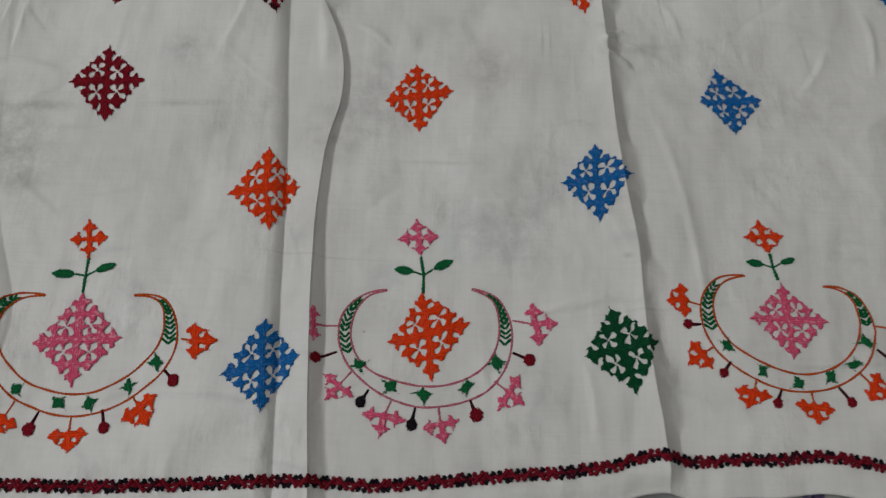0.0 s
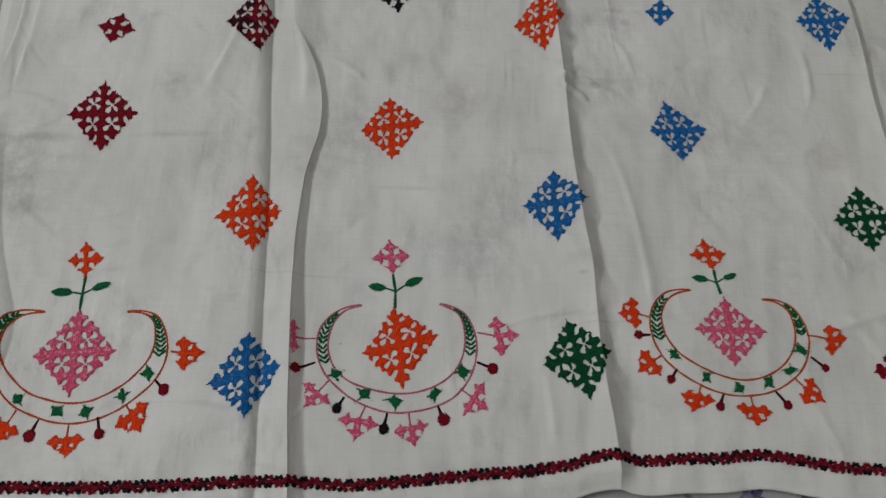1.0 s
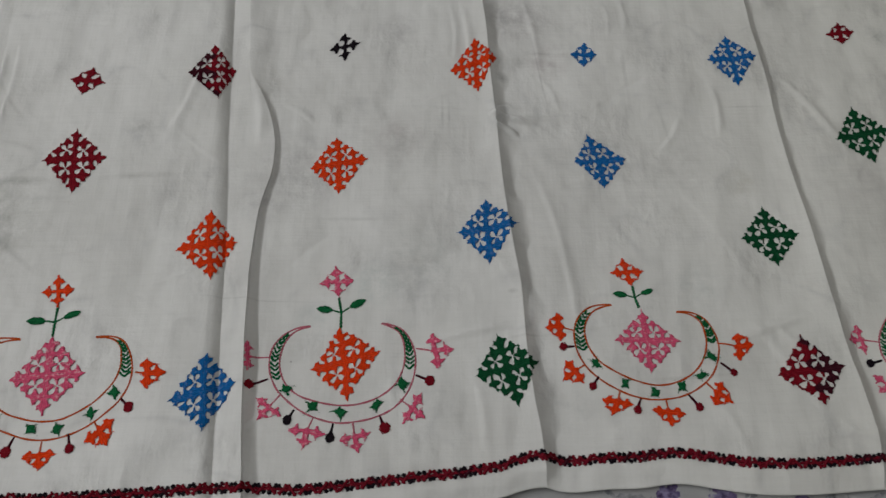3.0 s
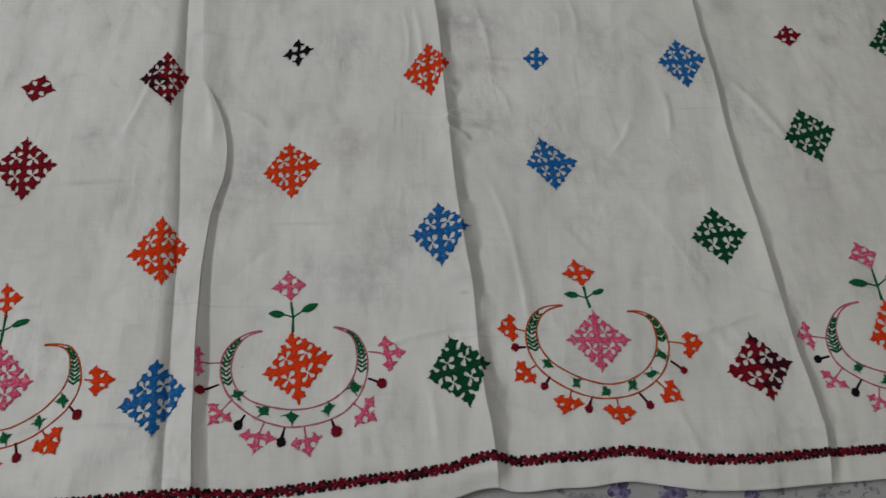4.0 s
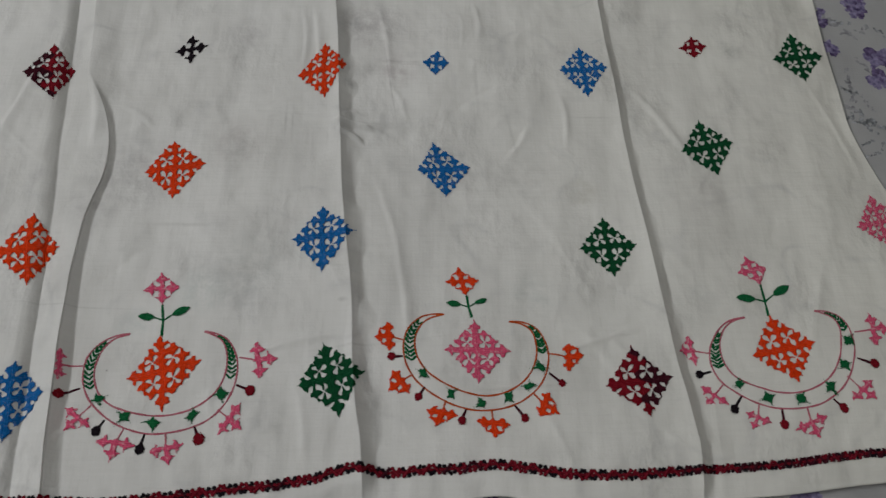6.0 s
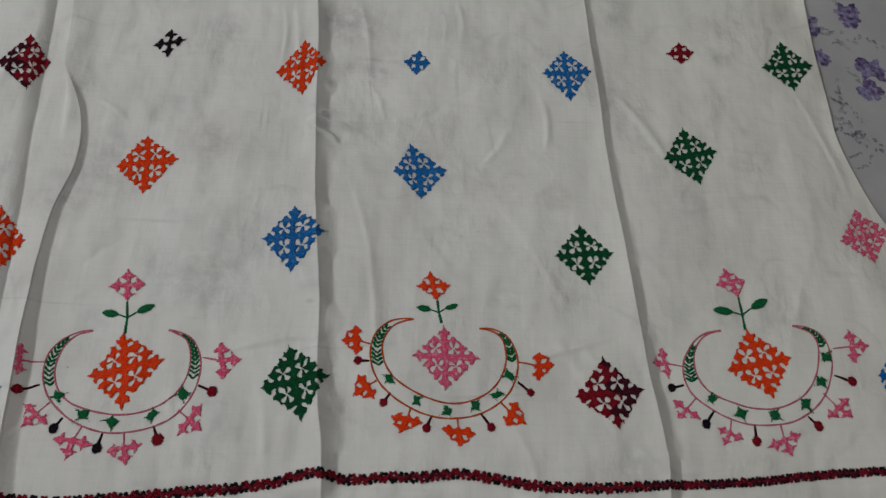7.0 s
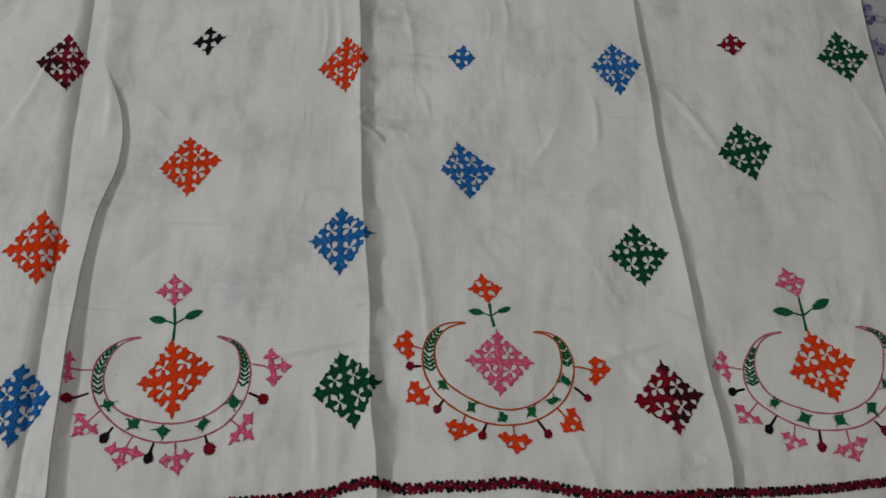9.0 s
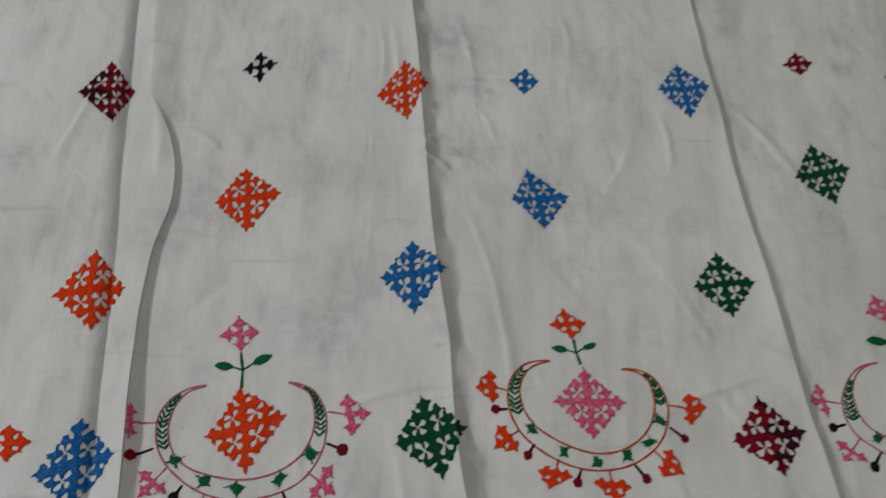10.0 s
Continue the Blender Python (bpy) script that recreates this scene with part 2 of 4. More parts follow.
BORDER = [(-330, 12), (-195, 15.4), (-136, 16.6), (-103, 18.4), (-54, 21.2), (-30, 21.3), (-3, 20.6), (13, 22.2), (47, 25.7), (98, 30.8),
          (116, 34), (133, 38.9), (144, 39.5), (151, 37.8), (185, 38.7), (203, 39.1), (225, 41.6), (255, 37.8), (273, 35.4), (308, 34.4),
          (342, 36.4), (380, 38.6), (418, 41.2), (464, 46.3), (495, 48.4), (640, 56)]
# small puckers: two ends, height and half-width, in millimetres
PUCKERS = (
    (119, 291, 146, 286, 2.8, 1.9), (121, 282, 138, 276, 2.2, 1.8), (123, 296, 134, 303, 0.9, 1.8), (142, 288, 190, 291, 0.4, 2.2), (40, 296, 116, 292, 0.25, 1.6), (136, 291, 158, 279, 0.5, 1.8),
    (290, 318, 291, 280, 0.8, 1.8), (262, 292, 243, 262, 0.8, 1.8), (349, 330, 385, 268, 0.9, 2.4),
    (-98, 335, -118, 270, 0.8, 2.6), (-60, 322, -52, 268, 1.2, 3.0), (-35, 300, -12, 282, 0.5, 1.6),
    (150, 400, 158, 330, 0.6, 1.8), (158, 330, 170, 298, 0.5, 1.6), (225, 412, 228, 375, 0.6, 1.6), (213, 400, 214, 370, 0.4, 1.4),
    (98, 400, 104, 320, 0.6, 2.0), (90, 395, 92, 345, 0.5, 1.8), (150, 240, 168, 170, 0.6, 2.0), (162, 190, 172, 120, 0.5, 2.2),
    (70, 112, 128, 126, 0.7, 2.2), (260, 108, 330, 132, 0.7, 2.4), (100, 205, 130, 150, 0.4, 2.4), (250, 236, 300, 150, 0.3, 2.6),
    (-250, 345, -252, 290, 0.7, 1.6), (-240, 350, -243, 270, 0.6, 1.6), (-262, 262, -215, 258, 0.8, 3.0), (100, 90, 106, 45, 0.6, 2.0),
    (496, 340, 518, 262, 0.5, 2.6), (445, 110, 470, 180, 0.6, 3.0), (262, 70, 275, 30, 0.5, 2.0), (290, 130, 330, 60, 0.4, 3.0),
)
BED = -0.0066
# many faint creases from folding and washing
faint = random.Random(17)
FAINT = []
for _ in range(64):
    x0, y0 = faint.uniform(-250, 500), faint.uniform(20, 430)
    a0, far = faint.choice((1.57, 1.57, 0.0, 0.45, 2.3)) + faint.uniform(-0.3, 0.3), faint.uniform(18, 60)
    FAINT.append((x0, y0, x0 + far * math.cos(a0), y0 + far * math.sin(a0), faint.uniform(-0.28, 0.34), faint.uniform(1.2, 2.6)))
FAINT = tuple(FAINT)


def ripple(x, y):
    z = np.zeros_like(x)
    rng = np.random.RandomState(5)
    for amp, wave in ((0.90, 0.11), (0.62, 0.06), (0.25, 0.033), (0.10, 0.018), (0.05, 0.010)):
        for _ in range(4):
            a, p = rng.uniform(0, 6.283), rng.uniform(0, 6.283)
            k = 6.283 / (wave * rng.uniform(0.8, 1.25))
            z = z + amp * 0.5 * np.sin(k * (1.25 * math.cos(a) * x + 0.8 * math.sin(a) * y) + p)
    span = 1000 * np.array((x.min(), x.max(), y.min(), y.max()))
    # the seam gathers the cloth a little along the hem
    seam = y - line(x, BORDER)
    gather = np.sin(x / 0.0031 + 3 * np.sin(x / 0.019)) + 0.7 * np.sin(x / 0.0052 + 1 + 2 * np.sin(x / 0.027) + seam / 0.02)
    z = z + 0.22 * gather * np.exp(-(seam / 0.013) ** 2) * (0.55 + 0.45 * np.sin(x / 0.033))
    for x0, y0, x1, y1, h, w in PUCKERS + FAINT:
        room = 6 * w + 8 + 0.2 * (abs(x1 - x0) + abs(y1 - y0))
        if max(x0, x1) + room < span[0] or min(x0, x1) - room > span[1] or max(y0, y1) + room < span[2] or min(y0, y1) - room > span[3]:
            continue
        dx, dy = x1 - x0, y1 - y0
        n2 = dx * dx + dy * dy
        t = ((1000 * x - x0) * dx + (1000 * y - y0) * dy) / n2
        bend = 2.0 * np.sin(3.1 * t)
        d = ((1000 * x - x0) * dy - (1000 * y - y0) * dx) / math.sqrt(n2) + bend
        if abs(dy) > 0.5 * abs(dx):
            w = np.where(d * np.sign(dy) > 0, 1.9 * w, 0.75 * w)
        z = z + 2.0 * h * np.exp(-(d / w) ** 2) * smooth((t + 0.15) / 0.4) * smooth((1.15 - t) / 0.4)
    return z


def soft_corner(t):
    """Rises straight from 0, then rounds off to 1."""
    t = np.clip(t, 0, 1)
    return t * (2 - t)


def height(x, y, under=False):
    """Height of the cloth in metres. under: the layer that runs on beneath the pleat."""
    x, y = np.broadcast_arrays(np.asarray(x, float), np.asarray(y, float))
    c0, c1, pl = line(y, CREASE_0), line(y, CREASE_1), line(y, PLEAT)
    f2, f3, rt = line(y, FOLD_2), line(y, FOLD_3), line(y, RIGHT)
    shut = 1 - smooth((y - 0.292) / 0.045)
    mm = 0.001
    depth0 = smooth((y - 0.03) / 0.05) * (1 - 0.75 * smooth((y - 0.15) / 0.1))
    z0 = 0.6 + 5.2 * depth0 * soft_corner((c0 - x) / (13 * mm))
    u1 = (x - c0) / (c1 - c0)
    z1 = 0.6 + 3.9 * smooth(u1) - 5.2 * (1 - soft_corner((c1 - x) / (10 * mm)))
    us = np.clip((x - c1) / np.maximum(pl - c1, 1e-4), 0, 1)
    upper = smooth((y - 0.10) / 0.15)
    zs = -0.7 + (6.2 - 3.1 * upper) * us ** 0.9
    u2 = (x - pl) / (f2 - pl)
    z2 = -2.4 + 3.2 * smooth(u2) ** 1.3 + 4.3 * np.exp(-np.abs(f2 - x) / (9 * mm))
    z2 = z2 + (1 - shut) * (2.4 + 3.2) * (1 - smooth((x - pl) / (24 * mm)))
    # the side of the pleat that faces away from the lamp, down to the cloth beyond
    foot = line(y, SHADE) * 1000
    down = (x - pl) / mm
    z2 = z2 + shut * 1.1 * upper * np.exp(-np.abs(down) / 20)
    z2 = z2 + shut * (6.6 - 4.2 * upper) * np.clip(np.where(down > 0, 1 - down / foot, 1 + down / 5), 0, 1)
    d2 = (x - f2) / mm
    uneven = 1 + 0.22 * np.sin(y / 0.0105 + 1) + 0.14 * np.sin(y / 0.0042)
    u3 = (x - f2) / (f3 - f2)
    low = 1 - 0.35 * smooth((y - 0.20) / 0.12)
    z3 = -2.6 - 1.5 * np.exp(-np.maximum(d2, 0) / 16) + 2.9 * smooth(u3) ** 1.2 + (0.8 * np.clip(1 - np.maximum(d2, 0) / 0.9, 0, 1) + 8.4 * np.clip(1 - np.maximum(d2, 0) / (12.5 * uneven), 0, 1) ** 1.6) + 4.1 * low * np.exp(-np.abs(f3 - x) / (9 * mm))
    d3 = (x - f3) / mm
    u4 = (x - f3) / (rt - f3)
    z4 = -2.4 - 1.2 * np.exp(-np.maximum(d3, 0) / 16) + 3.4 * smooth(u4 / 0.7) + (0.8 * np.clip(1 - np.maximum(d3, 0) / 0.9, 0, 1) + (3.1 + 4.1 * low) * np.clip(1 - np.maximum(d3, 0) / (11 * low * uneven), 0, 1) ** 1.7) - 5.2 * smooth((u4 - 0.72) / 0.28)
    z = np.where(x < c0, z0, np.where(x < c1, z1, zs))
    right = x > pl if not under else np.ones_like(x, bool)
    z = np.where(right, z2, z)
    z = np.where(x > f2, z3, z)
    z = np.where(x > f3, z4, z)
    z = z + ripple(x, y)
    hem = line(x, BORDER) - 0.019
    k = smooth((y - hem) / 0.012)
    z = z * (0.35 + 0.65 * k) + (1 - k) * -2.2
    e = np.minimum(smooth((rt - x) / 0.010), smooth((x - line(y, LEFT)) / 0.010))
    z = z * e + (1 - e) * -4.2
    return np.maximum(z * mm, BED + 0.0008)


# ---- mesh helpers ----
def mesh_object(name, verts, faces, mats, parent=None, label="", slots=None, shade=True, uv=None):
    me = bpy.data.meshes.new(name)
    me.from_pydata([tuple(v) for v in verts], [], faces)
    for m in mats if isinstance(mats, (list, tuple)) else [mats]:
        me.materials.append(m)
    if slots is not None:
        me.polygons.foreach_set("material_index", np.asarray(slots, np.int32))
    if shade:
        me.polygons.foreach_set("use_smooth", np.ones(len(me.polygons), bool))
    if uv is not None:
        me.uv_layers.new(name="stitch").data.foreach_set("uv", np.asarray(uv, np.float32).ravel())
    me.update()
    ob = new(name, me)
    if parent is not None:
        ob.parent = parent
    if label:
        ob["label"] = label
    return ob


def part(name, bm, material, parent, label=""):
    me = bpy.data.meshes.new(name)
    bm.to_mesh(me)
    bm.free()
    me.materials.append(material)
    ob = new(name, me)
    ob.parent = parent
    if label:
        ob["label"] = label
    return ob


STITCH_STEP = 0.00045


def stitched(name, inside, spread, place, mats, parent, label="", under=False, lift=0.0009, split=None, lattice=0.0):
    """A patch of embroidery: the cells of a fine grid over (u, v) that lie inside the shape, padded up above the cloth and
    sunk at the rim. place takes u, v to x, y in metres."""
    (u0, u1), (v0, v1) = spread
    ends = [np.array(place(a, b), float) for a, b in ((u0, 0.0), (u1, 0.0), (0.0, v0), (0.0, v1))]
    nu = max(6, int(np.linalg.norm(ends[1] - ends[0]) / STITCH_STEP))
    nv = max(6, int(np.linalg.norm(ends[3] - ends[2]) / STITCH_STEP))
    us, vs = np.linspace(u0, u1, nu + 1), np.linspace(v0, v1, nv + 1)
    U, V = np.meshgrid(us, vs, indexing="ij")
    cu, cv = (U[:-1, :-1] + U[1:, 1:]) / 2, (V[:-1, :-1] + V[1:, 1:]) / 2
    keep = inside(cu, cv)
    pad = np.pad(keep, 1)
    count = pad[:-1, :-1].astype(int) + pad[1:, :-1] + pad[:-1, 1:] + pad[1:, 1:]
    X, Y = place(U, V)
    Z = height(X, Y, under) + np.where(count == 4, lift, np.where(count == 3, lift * 0.75, lift * 0.42))
    used = count > 0
    number = np.cumsum(used.ravel()).reshape(used.shape) - 1
    i, j = np.nonzero(keep)
    faces = np.stack([number[i, j], number[i + 1, j], number[i + 1, j + 1], number[i, j + 1]], -1)
    a, b = np.array(place(0.5, 0.0)) - np.array(place(0.0, 0.0)), np.array(place(0.0, 0.5)) - np.array(place(0.0, 0.0))
    if a[0] * b[1] - a[1] * b[0] < 0:
        faces = faces[:, ::-1]
    # strands run along the bar of the lattice that a cell belongs to
    mu, mv = 1000 * np.linalg.norm(a) * 2, 1000 * np.linalg.norm(b) * 2
    where_u, where_v = U[used] * mu, V[used] * mv
    cell_u, cell_v = cu[i, j], cv[i, j]
    if lattice:
        along_u = np.abs(np.sin(math.pi * cell_v / lattice)) < np.abs(np.sin(math.pi * cell_u / lattice))
    else:
        along_u = np.abs(cell_u) > np.abs(cell_v)
    fu, fv = where_u[faces], where_v[faces]
    uv = np.stack([np.where(along_u[:, None], fu, fv), np.where(along_u[:, None], fv, fu)], -1)
    slots = None
    if split is not None:
        slots = split(cu[i, j], cv[i, j]).astype(int)
    return mesh_object(name, np.stack([X[used], Y[used], Z[used]], -1), faces.tolist(), mats, parent, label, slots, uv=uv)


def frame_of(centre, across, up, skew=(0, 0)):
    """Places (u, v) of a motif on the cloth, in millimetres: centre, half of its width, half of its height, pull of the cloth."""
    c, a, b, p = (np.array(k, float) / 1000 for k in (centre, across, up, skew))

    def place(u, v):
        u, v = np.asarray(u, float), np.asarray(v, float)
        s = np.abs(u) - np.abs(v)
        return c[0] + u * a[0] + v * b[0] + s * p[0], c[1] + u * a[1] + v * b[1] + s * p[1]

    return place


def wobble(rng, u, v, size):
    out = 0
    for k in (5.0, 9.0, 17.0, 34.0):
        a, p = rng.uniform(0, 6.283), rng.uniform(0, 6.283)
        out = out + np.sin(k * (math.cos(a) * u + math.sin(a) * v) + p)
    return size * out / 2


RNG = np.random.RandomState(11)


def petals(u, v, centres, size, rng):
    """The bare cloth of four-petalled stars: pairs of centre and the petals that are open."""
    hole = np.zeros(u.shape, bool)
    for (x, y), open_ones in centres:
        for sx, sy in open_ones:
            k, off, tilt = rng.uniform(0.78, 1.18), rng.uniform(0.9, 1.1), rng.uniform(-0.25, 0.25)
            du, dv = u - x, v - y
            a = math.atan2(sy, sx) + tilt
            d, w = du * math.cos(a) + dv * math.sin(a), -du * math.sin(a) + dv * math.cos(a)
            d = d / size
            half = size * k * np.interp(d, [-0.02, 0.0, 0.35, 0.62, 0.95, 1.26 * off, 1.32 * off], [0, 0.09, 0.12, 0.28, 0.40, 0.27, 0])
            hole |= (np.abs(w) < half) & (d > -0.02) & (d < 1.32 * off)
    return hole


def rim_petals(u, v, centres, rng):
    """Single petals of bare cloth along the rim of a lozenge."""
    hole = np.zeros(u.shape, bool)
    for x, y in centres:
        a = math.atan2(y, x) * 0.35 + 0.65 * math.atan2(math.copysign(1, y), math.copysign(1, x)) + rng.uniform(-0.3, 0.3)
        du, dv = u - x, v - y
        d, w = du * math.cos(a) + dv * math.sin(a), -du * math.sin(a) + dv * math.cos(a)
        hole |= (d / rng.uniform(0.080, 0.110)) ** 2 + (w / rng.uniform(0.050, 0.070)) ** 2 < 1
    return hole


QUARTERS = ((1, 1), (1, -1), (-1, 1), (-1, -1))


def lozenge_shape(rng, pitch=0.56):
    """The big lozenge: a toothed outline, four open stars and eight single petals along the rim."""
    h = pitch / 2
    stars = [((sx * h, sy * h), QUARTERS) for sx, sy in QUARTERS]
    lone = [(sx * 0.170, sy * 0.665) for sx, sy in QUARTERS] + [(sx * 0.665, sy * 0.170) for sx, sy in QUARTERS]
    state = rng.randint(1 << 30)

    def inside(u, v):
        r = np.random.RandomState(state)
        u2, v2 = u + wobble(r, u, v, 0.022), v + wobble(r, u, v, 0.022)
        a = np.abs(u2) + np.abs(v2)
        t = np.abs(u2) / np.maximum(a, 1e-6)
        rim = np.interp(t, [0, 0.04, 0.10, 0.17, 0.22, 0.28, 0.335, 0.38, 0.44, 0.5, 0.56, 0.62, 0.665, 0.72, 0.78, 0.83, 0.90, 0.96, 1],
                        [1.04, 0.985, 0.948, 1.03, 0.962, 0.948, 1.037, 0.966, 0.948, 1.03, 0.948, 0.966, 1.037, 0.948, 0.962, 1.03, 0.948, 0.985, 1.04])
        return (a < rim + wobble(r, 3 * u, 3 * v, 0.016)) & ~petals(u2, v2, stars, 0.185, r) & ~rim_petals(u2, v2, lone, r)

    return inside


def spray_shape(rng, arms, fat=1.0):
    """A small cross of fish-tailed arms, with the arms given as unit steps in u, v."""
    state = rng.randint(1 << 30)

    def inside(u, v):
        r = np.random.RandomState(state)
        u2, v2 = u + wobble(r, u, v, 0.045), v + wobble(r, u, v, 0.045)
        ok = (np.abs(u2) + np.abs(v2)) < 0.25 * fat
        for x, y in arms:
            d, w = u2 * x + v2 * y, np.abs(-u2 * y + v2 * x)
            half = fat * np.interp(d, [0, 0.25, 0.44, 0.54, 0.62, 0.78, 1.0, 1.06], [0.16, 0.12, 0.14, 0.43, 0.28, 0.13, 0.04, 0.0])
            ok |= (w < half) & (d >= 0) & (d < 1.06)
        return ok

    return inside


ALL_ARMS, THREE_ARMS = ((1, 0), (-1, 0), (0, 1), (0, -1)), ((1, 0), (-1, 0), (0, -1))


def strip(name, path, width, mats, parent, label="", under=False, lift=0.0006, twist=0.0022):
    """A line of rope-like stitches along a path in metres."""
    P = np.array(path, float)
    d = np.r_[0, np.cumsum(np.linalg.norm(np.diff(P, axis=0), axis=1))]
    n = max(4, int(d[-1] / 0.0004))
    s = np.linspace(0, d[-1], n + 1)
    Q = np.stack([np.interp(s, d, P[:, k]) for k in (0, 1)], -1)
    T = np.gradient(Q, axis=0)
    T /= np.maximum(np.linalg.norm(T, axis=1), 1e-9)[:, None]
    N = np.stack([-T[:, 1], T[:, 0]], -1)
    phase = (s / twist + RNG.uniform()) % 1.0
    w = (width(s / d[-1]) if callable(width) else width) * (0.74 + 0.24 * np.sin(math.pi * phase) ** 0.7) * (1 + 0.14 * np.sin(6.283 * s / 0.0131 + 7 * phase[0]))
    sway = 0.10 * np.sin(6.283 * phase) * w
    rows = []
    for k, up in ((-0.5, 0.12), (-0.25, 0.8), (0.0, 1.0), (0.25, 0.8), (0.5, 0.12)):
        X, Y = Q[:, 0] + N[:, 0] * (k * w + sway), Q[:, 1] + N[:, 1] * (k * w + sway)
        Z = height(X, Y, under) + lift * up * (0.55 + 0.45 * np.sin(math.pi * phase))
        rows.append(np.stack([X, Y, Z], -1))
    V = np.stack(rows, 1).reshape(-1, 3)
    F = [(5 * i + k + 5, 5 * i + k + 6, 5 * i + k + 1, 5 * i + k) for i in range(n) for k in range(4)]
    across = np.stack([1000 * (k * w + 0.75 * s) for k in (-0.5, -0.25, 0.0, 0.25, 0.5)], -1).ravel()
    flat = np.stack([np.repeat(1000 * s, 5), across], -1)
    return mesh_object(name, V, F, mats, parent, label, uv=flat[np.array(F)])


# ---- the room that closes the place ----
def plaster(name, colour):
    m, n, l, b = node_material(name, 0.9, 0.2)
    co = n.new("ShaderNodeTexCoord").outputs["Object"]
    f = noise_node(n, l, co, 3.0, 6.0)
    l.new(ramp_node(n, l, f, [(0.3, tuple(0.92 * c for c in colour)), (0.7, colour)]), b.inputs["Base Color"])
    bump_node(n, l, b, noise_node(n, l, co, 60.0, 4.0), 0.2, 0.003)
    return m


WALL, FLOOR = plaster("cream_wall_paint", (0.82, 0.812, 0.79)), plaster("grey_floor_cement", (0.46, 0.44, 0.41))


def slab(name, lo, hi, mat, label, category):
    bm = bmesh.new()
    bmesh.ops.create_cube(bm, size=1.0)
    for v in bm.verts:
        v.co = Vector([lo[k] + (v.co[k] + 0.5) * (hi[k] - lo[k]) for k in range(3)])
    me = bpy.data.meshes.new(name)
    bm.to_mesh(me)
    bm.free()
    me.materials.append(mat)
    return tagged(new(name, me), label, category, kind="structure")


slab("floor", (-2.4, -1.9, -0.62), (2.3, 2.3, -0.52), FLOOR, "grey cement floor of the room", "floor")
slab("ceiling", (-2.4, -1.9, 2.3), (2.3, 2.3, 2.4), WALL, "cream painted ceiling", "ceiling")
slab("wall_west", (-2.02, -1.7, -0.52), (-1.82, 2.1, 2.3), WALL, "cream painted wall", "wall")
slab("wall_east", (2.1, -1.7, -0.52), (2.3, 2.1, 2.3), WALL, "cream painted wall", "wall")
slab("wall_south", (-2.4, -1.9, -0.52), (2.3, -1.7, 2.3), WALL, "cream painted wall", "wall")
slab("wall_north", (-2.4, 2.1, -0.52), (2.3, 2.3, 2.3), WALL, "cream painted wall", "wall")

# tube light on the west wall
tube_light = tagged(new("tube_light"), "white fluorescent tube light on the cream wall", "lamp")
tube_light.location = (-1.82, TUBE.y, TUBE.z)
white_metal, wn, wl, wb = node_material("white_enamel", 0.4, 0.4)
wb.inputs["Base Color"].default_value = (0.8, 0.8, 0.78, 1)
glow, gn, gl, gb = node_material("lit_tube", 0.4, 0.4)
gb.inputs["Emission Color"].default_value = (1.0, 0.98, 0.94, 1)
gb.inputs["Emission Strength"].default_value = 6.0
bm = bmesh.new()
bmesh.ops.create_cube(bm, size=1.0, matrix=pose(0.022, 0, 0.04) @ Matrix.Diagonal((0.044, 1.26, 0.06, 1)))
bmesh.ops.bevel(bm, geom=bm.edges[:], offset=0.006, segments=2, affect="EDGES")
part("housing", bm, white_metal, tube_light)
bm = bmesh.new()
bmesh.ops.create_cone(bm, cap_ends=True, segments=20, radius1=0.013, radius2=0.013, depth=1.18, matrix=pose(0.055, 0, 0.0, 90, 0, 0))
part("tube", bm, glow, tube_light, "lit white glass tube")
for s in (-1, 1):
    bm = bmesh.new()
    bmesh.ops.create_cube(bm, size=1.0, matrix=pose(0.045, s * 0.605, 0.01) @ Matrix.Diagonal((0.05, 0.03, 0.05, 1)))
    bmesh.ops.bevel(bm, geom=bm.edges[:], offset=0.005, segments=2, affect="EDGES")
    part("tube_holder", bm, white_metal, tube_light)


# ---- bed and printed sheet ----
def sheet_cloth():
    m, n, l, b = node_material("printed_sheet_cotton", 0.9, 0.1)
    co = n.new("ShaderNodeTexCoord").outputs["Object"]
    col = ramp_node(n, l, noise_node(n, l, co, 14.0, 5.0), [(0.3, (0.275, 0.275, 0.275)), (0.7, (0.35, 0.35, 0.35))])
    weave = math_node(n, l, "ADD", noise_node(n, l, stretched(n, l, co, (900, 60, 1)), 1.0, 2.0), noise_node(n, l, stretched(n, l, co, (60, 900, 1)), 1.0, 2.0))
    l.new(col, b.inputs["Base Color"])
    bump_node(n, l, b, weave, 0.25, 0.0006)
    return m


def dye(name, dark, light):
    m, n, l, b = node_material(name, 0.9, 0.1)
    co = n.new("ShaderNodeTexCoord").outputs["Object"]
    f = noise_node(n, l, co, 260.0, 4.0, 0.6)
    l.new(ramp_node(n, l, f, [(0.36, dark), (0.50, tuple((a + c) / 2 for a, c in zip(dark, light))), (0.64, light)]), b.inputs["Base Color"])
    return m


SHEET = sheet_cloth()
LILAC = dye("lilac_dye", (0.085, 0.070, 0.145), (0.24, 0.21, 0.33))
PLUM = dye("plum_dye", (0.045, 0.032, 0.075), (0.15, 0.115, 0.22))
SLATE = dye("slate_grey_dye", (0.09, 0.095, 0.10), (0.33, 0.34, 0.36))
PALE = dye("pale_grey_dye", (0.16, 0.16, 0.175), (0.29, 0.29, 0.30))


def sheet_height(x, y):
    x, y = np.asarray(x, float), np.asarray(y, float)
    return BED - 0.0006 + 0.0005 * np.sin(21 * x + 9 * y) * np.sin(13 * y - 5 * x + 1)


